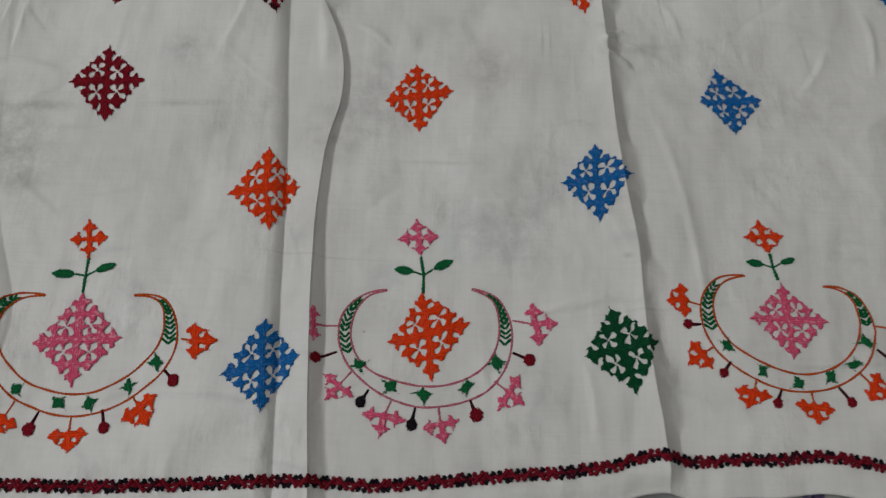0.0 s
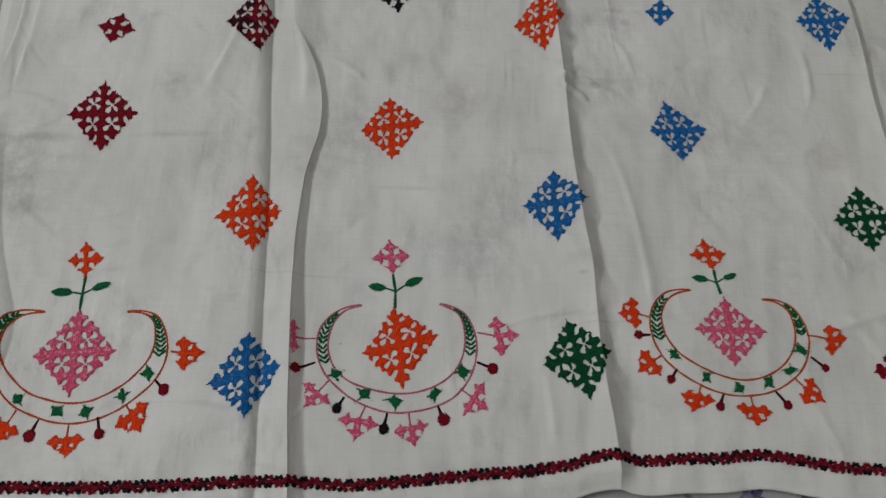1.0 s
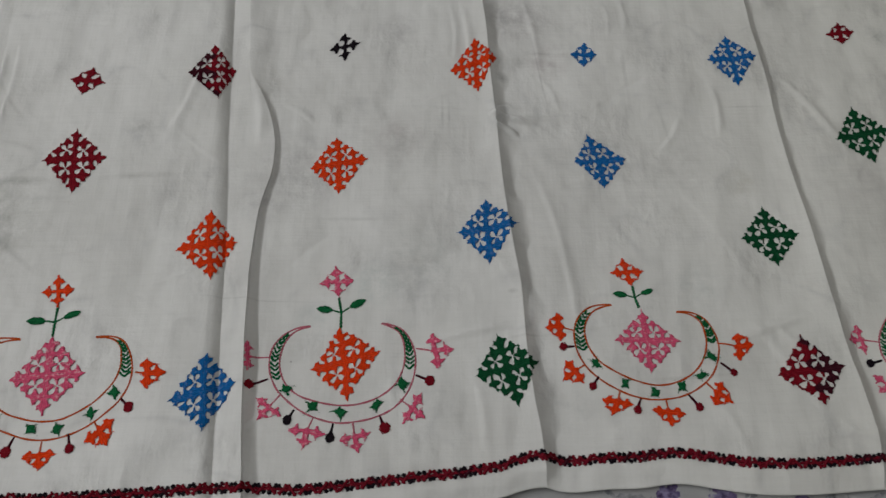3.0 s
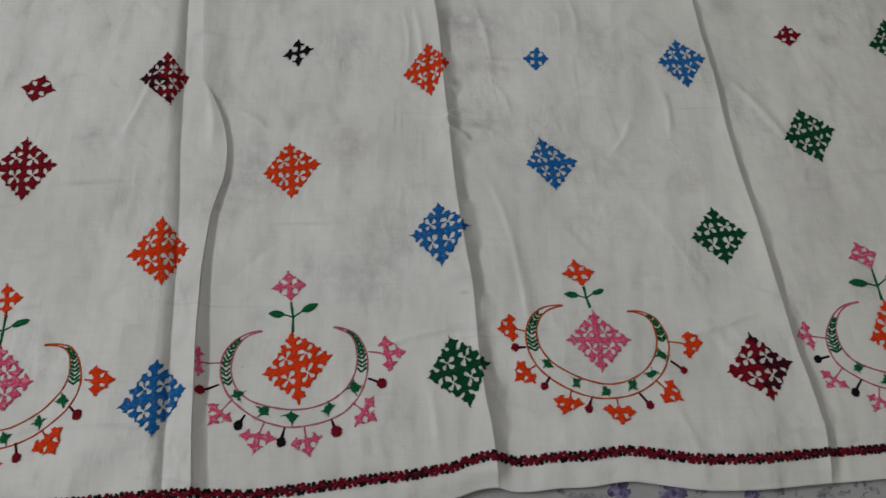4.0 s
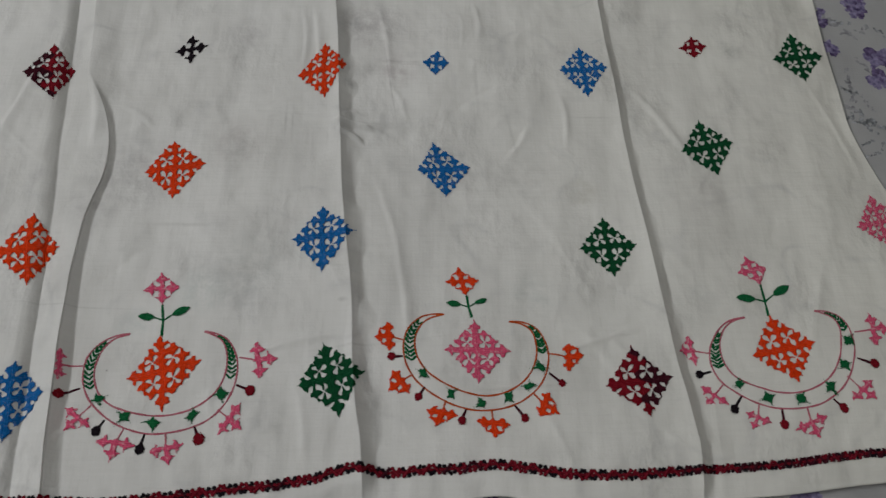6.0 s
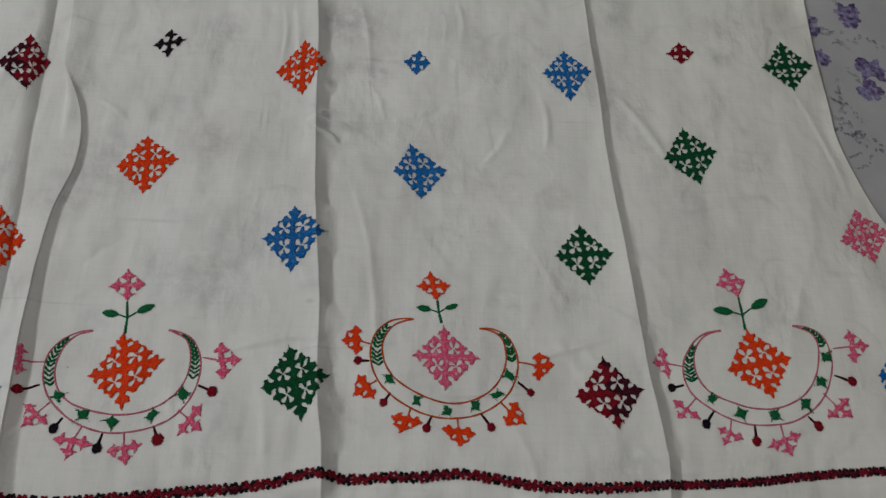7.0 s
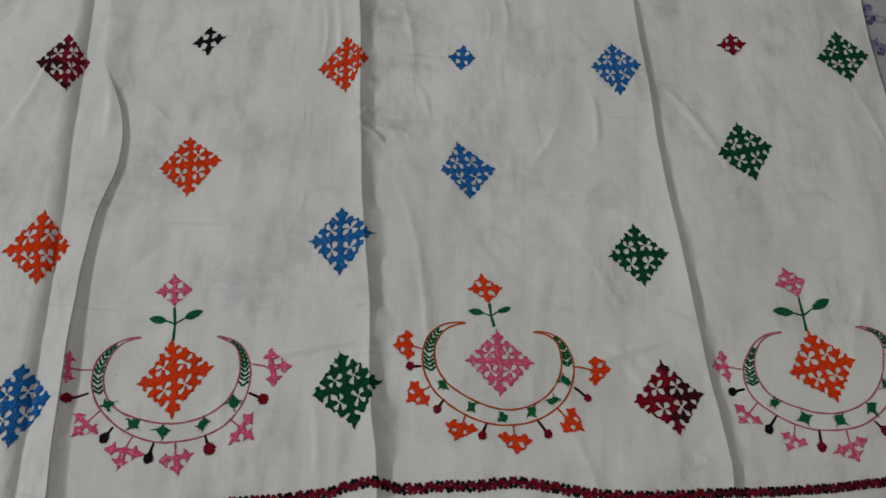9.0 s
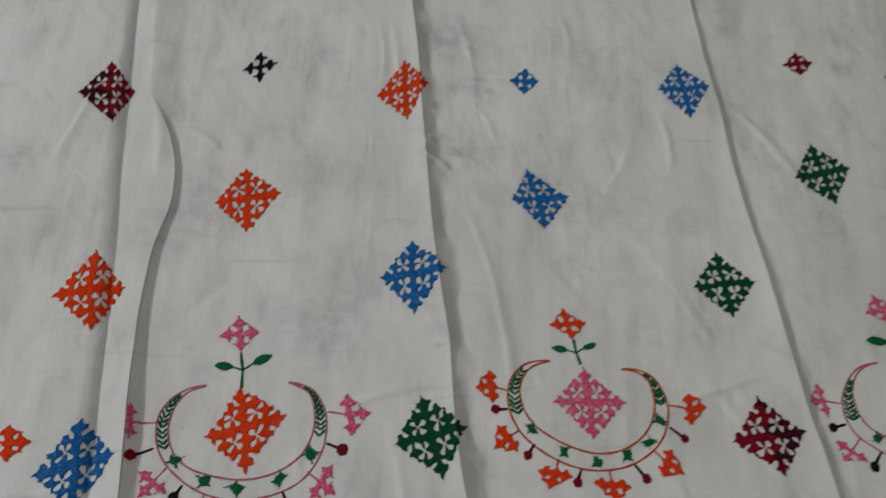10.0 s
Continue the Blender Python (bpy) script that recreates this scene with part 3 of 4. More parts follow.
bed = tagged(new("bed"), "low mattress under a lilac-printed sheet", "bed")
bm = bmesh.new()
bmesh.ops.create_cube(bm, size=1.0, matrix=pose(0.15, 0.25, -0.272) @ Matrix.Diagonal((1.9, 2.1, 0.495, 1)))
bmesh.ops.bevel(bm, geom=bm.edges[:], offset=0.04, segments=4, affect="EDGES")
part("mattress", bm, WALL, bed)
gx, gy = np.meshgrid(np.linspace(-0.79, 1.09, 95), np.linspace(-0.79, 1.29, 105), indexing="ij")
sv = np.stack([gx, gy, sheet_height(gx, gy)], -1).reshape(-1, 3)
sf = [(i * 105 + j, (i + 1) * 105 + j, (i + 1) * 105 + j + 1, i * 105 + j + 1) for i in range(94) for j in range(104)]
bed_sheet = tagged(mesh_object("bed_sheet", sv, sf, SHEET), "pale grey bed sheet printed with lilac flowers, spread on the mattress", "bed sheet")


def print_blob(name, centre, size, turn, lobes, depth, mat, layer=1, seed=0, squash=1.0):
    """One printed shape with a lobed outline, lying on the sheet."""
    r = np.random.RandomState(seed)
    n = 48
    a = np.linspace(0, 2 * math.pi, n, endpoint=False)
    rad = size * (1 - depth + depth * np.abs(np.cos(lobes * a / 2 + r.uniform(0, 3))) ** 0.7) * (1 + 0.10 * np.sin(3 * a + r.uniform(0, 6)) + 0.07 * np.sin(7 * a + r.uniform(0, 6)))
    x, y = rad * np.cos(a), rad * np.sin(a) * squash
    c, s = math.cos(turn), math.sin(turn)
    X, Y = centre[0] + c * x - s * y, centre[1] + s * x + c * y
    X, Y = np.r_[centre[0], X], np.r_[centre[1], Y]
    Z = sheet_height(X, Y) + 0.00012 * layer
    F = [(0, 1 + k, 1 + (k + 1) % n) for k in range(n)]
    return mesh_object(name, np.stack([X, Y, Z], -1), F, mat, bed_sheet)


def printed_flower(x, y, size, seed):
    """A printed bloom: ragged petals of two tones about a dark eye."""
    r = random.Random(seed)
    for k in range(6):
        a = k * 1.05 + r.uniform(-0.3, 0.3)
        print_blob("printed_petal", (x + 0.55 * size * math.cos(a), y + 0.55 * size * math.sin(a)), size * r.uniform(0.42, 0.6), a, 3, 0.3,
                   LILAC if r.random() < 0.6 else PLUM, 1 + k % 3, seed * 7 + k, 0.75)
    print_blob("printed_petal", (x, y), size * 0.5, 0, 5, 0.4, LILAC, 4, seed + 3)
    print_blob("printed_petal", (x + 0.1 * size, y), size * 0.2, 0, 4, 0.5, PLUM, 5, seed + 4)


def printed_sprig(x, y, size, seed, mat):
    """A printed twig of small leaves."""
    r = random.Random(seed)
    a = r.uniform(0, 6.28)
    for k in range(7):
        d = (k - 3) * 0.38 * size
        px, py = x + d * math.cos(a) + r.uniform(-0.2, 0.2) * size, y + d * math.sin(a) + r.uniform(-0.2, 0.2) * size
        print_blob("printed_leaf", (px, py), size * r.uniform(0.16, 0.36), a + r.uniform(-1, 1), 3, 0.45, mat, 1, seed * 11 + k, 0.55)


printed_flower(0.5606, 0.4356, 0.0111, 2)
printed_flower(0.5293, 0.3828, 0.0063, 3)
printed_flower(0.5683, 0.3763, 0.0136, 4)
printed_flower(0.5633, 0.3539, 0.0115, 5)
printed_flower(0.5287, 0.4251, 0.0045, 6)
printed_flower(0.5616, 0.4284, 0.0104, 7)
printed_flower(0.5263, 0.3870, 0.0080, 8)
printed_flower(0.4259, 0.0209, 0.0113, 9)
printed_flower(0.2203, 0.0164, 0.0079, 10)
printed_flower(0.2545, 0.0153, 0.0094, 11)
printed_flower(0.3053, 0.0137, 0.0051, 12)
printed_flower(-0.2792, 0.3751, 0.0093, 13)
printed_flower(0.5241, 0.4154, 0.0097, 14)
printed_sprig(0.5360, 0.3123, 0.0120, 40, SLATE)
printed_sprig(0.5510, 0.3081, 0.0132, 41, SLATE)
printed_sprig(0.5502, 0.2904, 0.0083, 42, SLATE)
printed_sprig(0.5358, 0.2796, 0.0082, 43, SLATE)
printed_sprig(0.5747, 0.4054, 0.0103, 44, SLATE)
printed_sprig(0.5356, 0.3437, 0.0098, 45, PALE)
printed_sprig(0.5414, 0.4085, 0.0128, 46, PALE)
printed_sprig(0.5544, 0.3669, 0.0088, 47, PALE)
printed_sprig(0.5550, 0.4038, 0.0115, 48, PALE)
printed_sprig(0.5334, 0.2893, 0.0071, 49, SLATE)
printed_sprig(0.5424, 0.4139, 0.0093, 50, SLATE)
printed_sprig(0.5347, 0.3478, 0.0115, 51, PALE)
printed_sprig(0.5345, 0.3114, 0.0100, 52, SLATE)
printed_sprig(0.3237, 0.0138, 0.0124, 53, SLATE)
printed_sprig(0.3833, 0.0140, 0.0136, 54, SLATE)
printed_sprig(0.3533, 0.0136, 0.0115, 55, PALE)
printed_sprig(0.1899, 0.0170, 0.0111, 56, PALE)
printed_sprig(-0.2735, 0.3539, 0.0076, 57, PALE)
printed_sprig(-0.2728, 0.3409, 0.0043, 58, SLATE)
printed_sprig(0.5309, 0.3436, 0.0084, 70, SLATE)
printed_sprig(0.5459, 0.3304, 0.0065, 71, PALE)
printed_sprig(0.5101, 0.2921, 0.0074, 72, PALE)
printed_sprig(0.5154, 0.2668, 0.0085, 73, SLATE)
printed_sprig(0.5632, 0.3581, 0.0102, 74, PALE)
printed_sprig(0.5234, 0.3272, 0.0113, 75, PALE)
printed_sprig(0.5377, 0.3100, 0.0100, 76, SLATE)
printed_sprig(0.5151, 0.3056, 0.0095, 77, PALE)
printed_sprig(0.5539, 0.4421, 0.0123, 78, PALE)
printed_sprig(0.2708, 0.0146, 0.0089, 79, SLATE)
printed_sprig(0.3349, 0.0117, 0.0067, 80, PALE)
printed_sprig(0.3586, 0.0129, 0.0093, 81, PALE)
printed_sprig(0.3801, 0.0137, 0.0055, 82, SLATE)
printed_sprig(0.2035, 0.0157, 0.0067, 83, PALE)
printed_sprig(0.3120, 0.0150, 0.0072, 84, PALE)
printed_sprig(0.2480, 0.0168, 0.0074, 85, SLATE)
scatter = random.Random(21)
for k in range(34):
    x, y = scatter.choice(((scatter.uniform(0.60, 0.85), scatter.uniform(0.15, 0.6)), (scatter.uniform(-0.3, 0.7), scatter.uniform(-0.2, -0.02)), (scatter.uniform(-0.5, -0.31), scatter.uniform(0.0, 0.6))))
    if k % 2:
        printed_flower(x, y, scatter.uniform(0.009, 0.016), 100 + k)
    else:
        printed_sprig(x, y, scatter.uniform(0.012, 0.02), 100 + k, SLATE)

# ---- the embroidered cloth ----
embroidered_cloth = tagged(new("embroidered_cloth"), "off-white pleated cotton cloth with colourful hand embroidery on the bed", "embroidered cloth")


def ease(n):
    """Steps from 0 to 1, closer together at both ends."""
    t = np.linspace(0, 1, n)
    return 0.55 * t + 0.45 * (0.5 - 0.5 * np.cos(math.pi * t))


def fabric():
    """The whole cloth as one sheet whose columns follow its creases; at the pleat it turns under and comes back."""
    rows = np.r_[np.linspace(0, 0.012, 9)[:-1], np.linspace(0.012, 0.62, 420)]
    top = 0.622
    cols = []

    def bottom(x):
        return line(x, BORDER) - 0.019

    def column(xfun, under=False, zfun=None):
        x = xfun(np.full(rows.shape, 0.1))
        for _ in range(4):
            hem = bottom(x)
            y = hem + (top - hem) * rows / 0.62
            x = xfun(y)
        z = height(x, y, under) if zfun is None else zfun(x, y)
        cols.append(np.stack([x, y, z], -1))

    def between(a, b, n, under=False, last=True):
        for t in ease(n)[: None if last else -1]:
            column(lambda y, t=t: a(y) * (1 - t) + b(y) * t, under)

    edge = [lambda y, k=k: line(y, k) for k in (LEFT, CREASE_0, CREASE_1, PLEAT, FOLD_2, FOLD_3, RIGHT)]
    column(edge[0], False, lambda x, y: np.full(x.shape, BED + 0.0002))
    between(edge[0], edge[1], 46, last=False)
    between(edge[1], edge[2], 130, last=False)
    between(edge[2], lambda y: edge[3](y) - 0.0004, 34)

    def shut(y):
        return 1 - smooth((y - 0.300) / 0.034)

    lip = 1e-5
    for dx, drop in ((0.0001, 0.0004), (0.0004, 0.0010), (0.0003, 0.0017), (-0.0004, 0.0022)):
        column(lambda y, dx=dx: edge[3](y) - 0.0004 + dx * shut(y) + lip, False,
               lambda x, y, d=drop: height(edge[3](y) - 0.0004, y) - d * shut(y))
    column(lambda y: edge[3](y) - 0.0004 - 0.009 * shut(y) + lip, False,
           lambda x, y: height(edge[3](y) - 0.0004, y) * (1 - shut(y)) + shut(y) * (height(x, y, True) + 0.0012))
    between(lambda y: edge[3](y) - 0.0002 - 0.011 * shut(y), edge[4], 150, True, last=False)
    between(edge[4], edge[5], 170, True, last=False)
    between(edge[5], edge[6], 150, True)
    column(edge[6], True, lambda x, y: np.full(x.shape, BED + 0.0002))
    G = np.stack(cols, 0)
    drop = G[:, :1].copy()
    drop[..., 1] += 0.0003
    drop[..., 2] = np.maximum(drop[..., 2] - 0.0022, BED + 0.0002)
    G = np.concatenate([drop, G], 1)
    nc, nr = G.shape[:2]
    i, j = np.meshgrid(np.arange(nc - 1), np.arange(nr - 1), indexing="ij")
    F = np.stack([i * nr + j, (i + 1) * nr + j, (i + 1) * nr + j + 1, i * nr + j + 1], -1).reshape(-1, 4)
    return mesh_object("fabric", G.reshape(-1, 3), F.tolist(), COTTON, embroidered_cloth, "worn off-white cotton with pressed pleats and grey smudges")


fabric()


def lozenge(colour, centre, across, up, skew=(0, 0), second=None, cut=0.0, side=1):
    """A large embroidered lozenge; second: a darker thread on one side of the cut."""
    mats = [THREAD[colour]] + ([THREAD[second]] if second else [])
    split = (lambda u, v: (side * (u + 0.25 * np.sin(9 * v)) > side * cut)) if second else None
    two = f" and {second}" if second else ""
    return stitched("lozenge_motif", lozenge_shape(RNG), ((-1.08, 1.08), (-1.08, 1.08)), frame_of(centre, across, up, skew), mats, embroidered_cloth,
                    f"{colour}{two} cross-stitched lozenge with open white stars", split=split, lattice=0.56)


def small_cross(colour, centre, across, up, fat=1.0, parent=None, name="small_motif"):
    return stitched(name, spray_shape(RNG, ALL_ARMS, fat), ((-1.1, 1.1), (-1.1, 1.1)), frame_of(centre, across, up), THREAD[colour],
                    parent or embroidered_cloth, f"small {colour} cross-stitched sprig")


def crescent(colour, centre, first, last, outer, inner):
    """Two rope-stitched arcs that meet at the horns. first, last: directions of the horns in degrees; radii in millimetres at even steps between."""
    c = np.array(centre, float) / 1000
    n = 240
    t = np.linspace(0, 1, n)
    a = np.radians(first + (last - first) * t)
    steps = np.linspace(0, 1000, len(outer))
    ro = line(t, list(zip(steps, outer)))
    ri = line(t, list(zip(steps, inner)))
    under = centre[0] > -50
    po = np.stack([c[0] + ro * np.cos(a), c[1] + ro * np.sin(a)], -1)
    pi = np.stack([c[0] + ri * np.cos(a), c[1] + ri * np.sin(a)], -1)
    thing = strip("crescent_motif", po, 0.0013, THREAD[colour], embroidered_cloth, f"{colour} rope-stitched crescent hung with sprigs and drops", under)
    strip("inner_arc", pi, 0.0013, THREAD[colour], thing, "", under)
    return thing, po, pi


def leaf_band(arcs, start, end, count):
    """Green fishbone stitches that fill one horn of a crescent."""
    thing, po, pi = arcs
    for k in range(count):
        t = start + (end - start) * k / (count - 1)
        step = (start - end) / count * 1.35
        i, j = int(t * 239), int(min(max((t + step), 0), 1) * 239)
        mid = 0.5 * (po[i] + pi[i])
        for rim in (po, pi):
            tip = mid + 0.85 * (rim[j] - mid)
            strip("fishbone_stitch", [mid, 0.5 * (mid + tip), tip], 0.0017, THREAD["leaf"], thing, "", po[0][0] > -0.05, 0.0006, 0.01)


def star(arcs, centre, size, turn):
    s, c = math.sin(math.radians(turn)), math.cos(math.radians(turn))
    rng = RNG.randint(1 << 30)

    def inside(u, v):
        r = np.random.RandomState(rng)
        arm = r.uniform(0.80, 1.22, 4)
        bent = r.uniform(-0.22, 0.22, 2)
        u, v = u + bent[0] * v, v + bent[1] * u
        uu = np.abs(u + wobble(r, u, v, 0.10)) / np.where(u > 0, arm[0], arm[1])
        vv = np.abs(v + wobble(r, u, v, 0.10)) / np.where(v > 0, arm[2], arm[3])
        return (np.sqrt(uu) + np.sqrt(vv) < 1.13) | (np.hypot(uu, vv) < 0.53)

    stitched("green_star", inside, ((-1.5, 1.5), (-1.5, 1.5)), frame_of(centre, (1.25 * size * c, 1.25 * size * s), (-1.25 * size * s, 1.25 * size * c)), THREAD["leaf"], arcs[0], "dark green satin-stitched star")


def sprig(arcs, colour, root, centre, across, down, under=False):
    """A three-armed sprig that hangs from the crescent by a thin stem."""
    up = (-down[0], -down[1])
    stitched("hanging_sprig", spray_shape(RNG, THREE_ARMS, 1.12 if colour == "pink" else 1.55), ((-1.1, 1.1), (-1.1, 0.4)), frame_of(centre, across, up), THREAD[colour], arcs[0], f"{colour} three-armed sprig", under)
    strip("sprig_stem", np.array([root, centre], float) / 1000, 0.0012, THREAD["rose" if colour == "pink" else "rust"], arcs[0], "", under)


def drop(arcs, colour, root, centre, radius, under=False):
    state = RNG.randint(1 << 30)

    def inside(u, v):
        r = np.random.RandomState(state)
        return np.hypot(u, v) < 0.93 + wobble(r, 2 * u, 2 * v, 0.09)

    stitched("hanging_drop", inside, ((-1.15, 1.15), (-1.15, 1.15)), frame_of(centre, (radius, 0), (0, radius * 1.08)), THREAD[colour], arcs[0], f"{colour} satin-stitched round drop", under, 0.001)
    strip("drop_stem", np.array([root, centre], float) / 1000, lambda t: 0.0014 + 0.0012 * t, THREAD["dark" if colour == "maroon" else colour], arcs[0], "", under, 0.0007, 0.05)


def flower_stem(arcs, bottom, fork, top, left_tip, right_tip):
    """Green stem with two leaves, between the lozenge and the flower over it."""
    P = [np.array(k, float) / 1000 for k in (bottom, fork, top, left_tip, right_tip)]
    thing = strip("flower_stem", [P[0], P[1], P[2]], 0.0019, THREAD["leaf"], arcs[0], "dark green stem with two leaves")
    for tip in P[3:]:
        way = tip - P[1]
        near = P[1] + 0.30 * way + np.array((0, 0.0008))
        strip("leaf_stalk", [P[1], near], 0.0013, THREAD["leaf"], thing)
        half = 0.5 * (tip - near)
        nrm = np.array((-half[1], half[0])) * 0.46
        state = RNG.randint(1 << 30)

        def inside(u, v, state=state):
            r = np.random.RandomState(state)
            saw = 0.34 * np.abs(((u * 5) % 1.0) - 0.5)
            return np.abs(v + wobble(r, u, v, 0.06)) < (1 - np.clip(np.abs(u), 0, 1) ** 2.2) * (0.98 - saw)

        stitched("leaf", inside, ((-1.05, 1.05), (-1.1, 1.1)), frame_of((near + half) * 1000, half * 1000, nrm * 1000), THREAD["leaf"], thing)


# lozenges and small sprigs scattered over the cloth
lozenge("maroon", (-181.8, 249.7), (22.6, 1), (-3.2, 26.7), (-0.2, 0.4))
lozenge("maroon", (-90.3, 327.1), (16.8, 3.5), (-3.8, 24.9), (-1.7, -0.3), "dark", -0.15, -1)
small_cross("maroon", (-183.8, 317.7), (12.7, -2.3), (2.4, 12.1), 1.3)
lozenge("orange", (-78.8, 182), (19.9, 3.5), (-2.6, 25.1), (-1.4, -0.7))
lozenge("orange", (5.9, 250.2), (20.6, 4.2), (-1.8, 22.8), (0.4, 1))
lozenge("blue", (112.8, 196.4), (21.3, 4.1), (-0.8, 24.7), (0.3, 2))
lozenge("blue", (196.7, 253.9), (19.3, 1.6), (-4.5, 22.2), (1.7, 0.2))
lozenge("blue", (-71.5, 80.5), (20, 5.9), (-1.7, 25), (-0.8, -0.1))
lozenge("green", (122.2, 95.2), (20.8, 5.5), (-6, 23.8), (-0.2, 0.4))
lozenge("green", (313.5, 192.1), (20.6, 1.5), (-2.4, 22.4), (-0.3, -0.4))
lozenge("maroon", (323.7, 94.1), (21.9, 2.3), (-3.7, 23.3), (-0.5, -0.2), "dark", 0.1)
small_cross("black", (6.7, 355.1), (11.3, 2.9), (-0.5, 13.7), 1.0)
lozenge("orange", (107.8, 338.1), (18.2, 6.9), (-0.5, 24.7), (-1.1, 1))
small_cross("blue", (194.3, 351), (9.8, -1), (1.1, 11.2), 1.35)
lozenge("blue", (310, 345.8), (18.6, 1.7), (-1.6, 24.5), (-0.3, 0.9))
small_cross("maroon", (404.7, 375.1), (10.9, 1), (0, 10.5), 1.4)
lozenge("green", (492.8, 369), (22.7, 4.5), (-2.1, 23), (-0.1, -0.5))
lozenge("green", (401, 278.6), (20.2, 4.2), (-3.9, 24.4), (-0.4, -0.1))
lozenge("pink", (525, 218), (21.2, 6.2), (-2.5, 21.7), (0.1, -0.2))
lozenge("blue", (523.4, 111.1), (14.4, -0.6), (5.2, 24.7), (0.4, 1))
small_cross("black", (3.8, 431.1), (11.3, 2.9), (-0.5, 13.7), 1.0)
small_cross("blue", (205.7, 442.7), (9.8, -1), (1.1, 11.2), 1.3)

# orange crescent at the left crease
crescent_a = crescent("rust", (-167.2, 91.6), 137.0, 407.6,
    (34.7, 50.1, 50.4, 49.2, 49.1, 46.4, 42.8, 41.4, 40.8, 40.8, 41.5, 43.2, 47.1, 49.5, 48.8, 45.5, 33.9),
    (34.3, 44.8, 46.7, 45, 39.9, 35.8, 31.9, 30.1, 29.3, 29.4, 29.8, 31.6, 34.9, 39.9, 42.7, 42.6, 33.5))
leaf_band(crescent_a, 0.927, 0.820, 10)
leaf_band(crescent_a, 0.059, 0.155, 10)
star(crescent_a, (-127.2, 80), 4.0, 5)
star(crescent_a, (-140.4, 67.3), 3.9, 12)
star(crescent_a, (-159.5, 57.6), 3.9, 20)
star(crescent_a, (-175.7, 57.5), 3.8, 55)
star(crescent_a, (-199.1, 64.3), 3.8, 38)
sprig(crescent_a, "orange", (-115.5, 92.6), (-107.8, 91.8), (1.2, -9.2), (11.7, 0.6))
sprig(crescent_a, "orange", (-137.3, 61.7), (-132.6, 55.8), (-7.9, -6.8), (6.3, -8.9))
sprig(crescent_a, "orange", (-167.7, 50.5), (-167.4, 41.2), (9.9, 0.8), (1, -8.8))
sprig(crescent_a, "orange", (-198.7, 57.9), (-203.1, 48.4), (8.1, -4.1), (-2.8, -8.2))
drop(crescent_a, "maroon", (-122.4, 75.8), (-116.8, 70.5), 3.3)
drop(crescent_a, "maroon", (-152.1, 54.6), (-149.3, 45.2), 3.1)
drop(crescent_a, "maroon", (-184.9, 52.9), (-188.4, 43.6), 3.6)
flower_stem(crescent_a, (-172.8, 116.9), (-173.2, 127), (-173.2, 137.9), (-191.6, 127.6), (-157, 133.9))
small_cross("orange", (-174.8, 148.6), (10.6, 1.1), (-1.4, 11), 1.05, crescent_a[0], "flower")
lozenge("pink", (-171.2, 91.3), (23.3, 2.2), (-1.2, 25.4), (0.5, -0.5))

# pink crescent beside the pleat
crescent_b = crescent("rose", (14.6, 98.7), 128.9, 408.7,
    (35.1, 42.8, 47.5, 47.2, 44.5, 40.8, 38.7, 37.6, 37.8, 38.3, 40.7, 44.2, 46.4, 47.6, 48.2, 46.2, 38.3),
    (34.7, 40.3, 41.4, 40.5, 37.7, 33.3, 29, 26.8, 26.4, 27.3, 29.2, 32.5, 36.5, 39.6, 42, 43.3, 37.9))
leaf_band(crescent_b, 0.085, 0.229, 11)
leaf_band(crescent_b, 0.949, 0.820, 11)
star(crescent_b, (-21, 83.2), 4.3, 30)
star(crescent_b, (-3, 71.5), 4.2, 47)
star(crescent_b, (15, 68.1), 4.2, 5)
star(crescent_b, (37.5, 72.4), 4.2, 12)
star(crescent_b, (53.9, 86.2), 4.3, 20)
sprig(crescent_b, "pink", (-33.2, 104.6), (-46.1, 104.1), (0.7, -9.7), (-9.3, -0.3), True)
sprig(crescent_b, "pink", (-23.5, 80.3), (-30.7, 71.3), (7.7, -6.1), (-6, -7.5))
sprig(crescent_b, "pink", (-2, 64.5), (-5.8, 55.4), (11.1, -1.6), (-1.8, -10.6))
sprig(crescent_b, "pink", (23, 61.1), (24.4, 52.3), (9.6, 2.7), (2.6, -9.8))
sprig(crescent_b, "pink", (52.7, 76.2), (60.5, 70.3), (-5.9, -9.7), (7.7, -6.8))
sprig(crescent_b, "pink", (62.7, 110.7), (75.4, 108.2), (2.2, -11.7), (12.1, 1.7))
drop(crescent_b, "maroon", (-32.8, 90), (-43.8, 85.9), 3.0, True)
drop(crescent_b, "black", (-14.6, 69.6), (-18.4, 62.9), 3.1)
drop(crescent_b, "black", (10.7, 60.7), (9, 51.5), 3.1)
drop(crescent_b, "maroon", (39.8, 65.8), (43.2, 57.9), 3.7)
drop(crescent_b, "maroon", (62.6, 92.1), (71.7, 88.4), 3.4)
flower_stem(crescent_b, (12.8, 123.8), (12.8, 134.5), (10.8, 145.6), (-4.2, 138.1), (29.1, 143.5))
small_cross("pink", (9.2, 157), (11.1, 0.9), (-1.4, 11.2), 1.15, crescent_b[0], "flower")
lozenge("orange", (16.2, 101.2), (22.2, 6.2), (-3.4, 24), (0.6, 1.1))

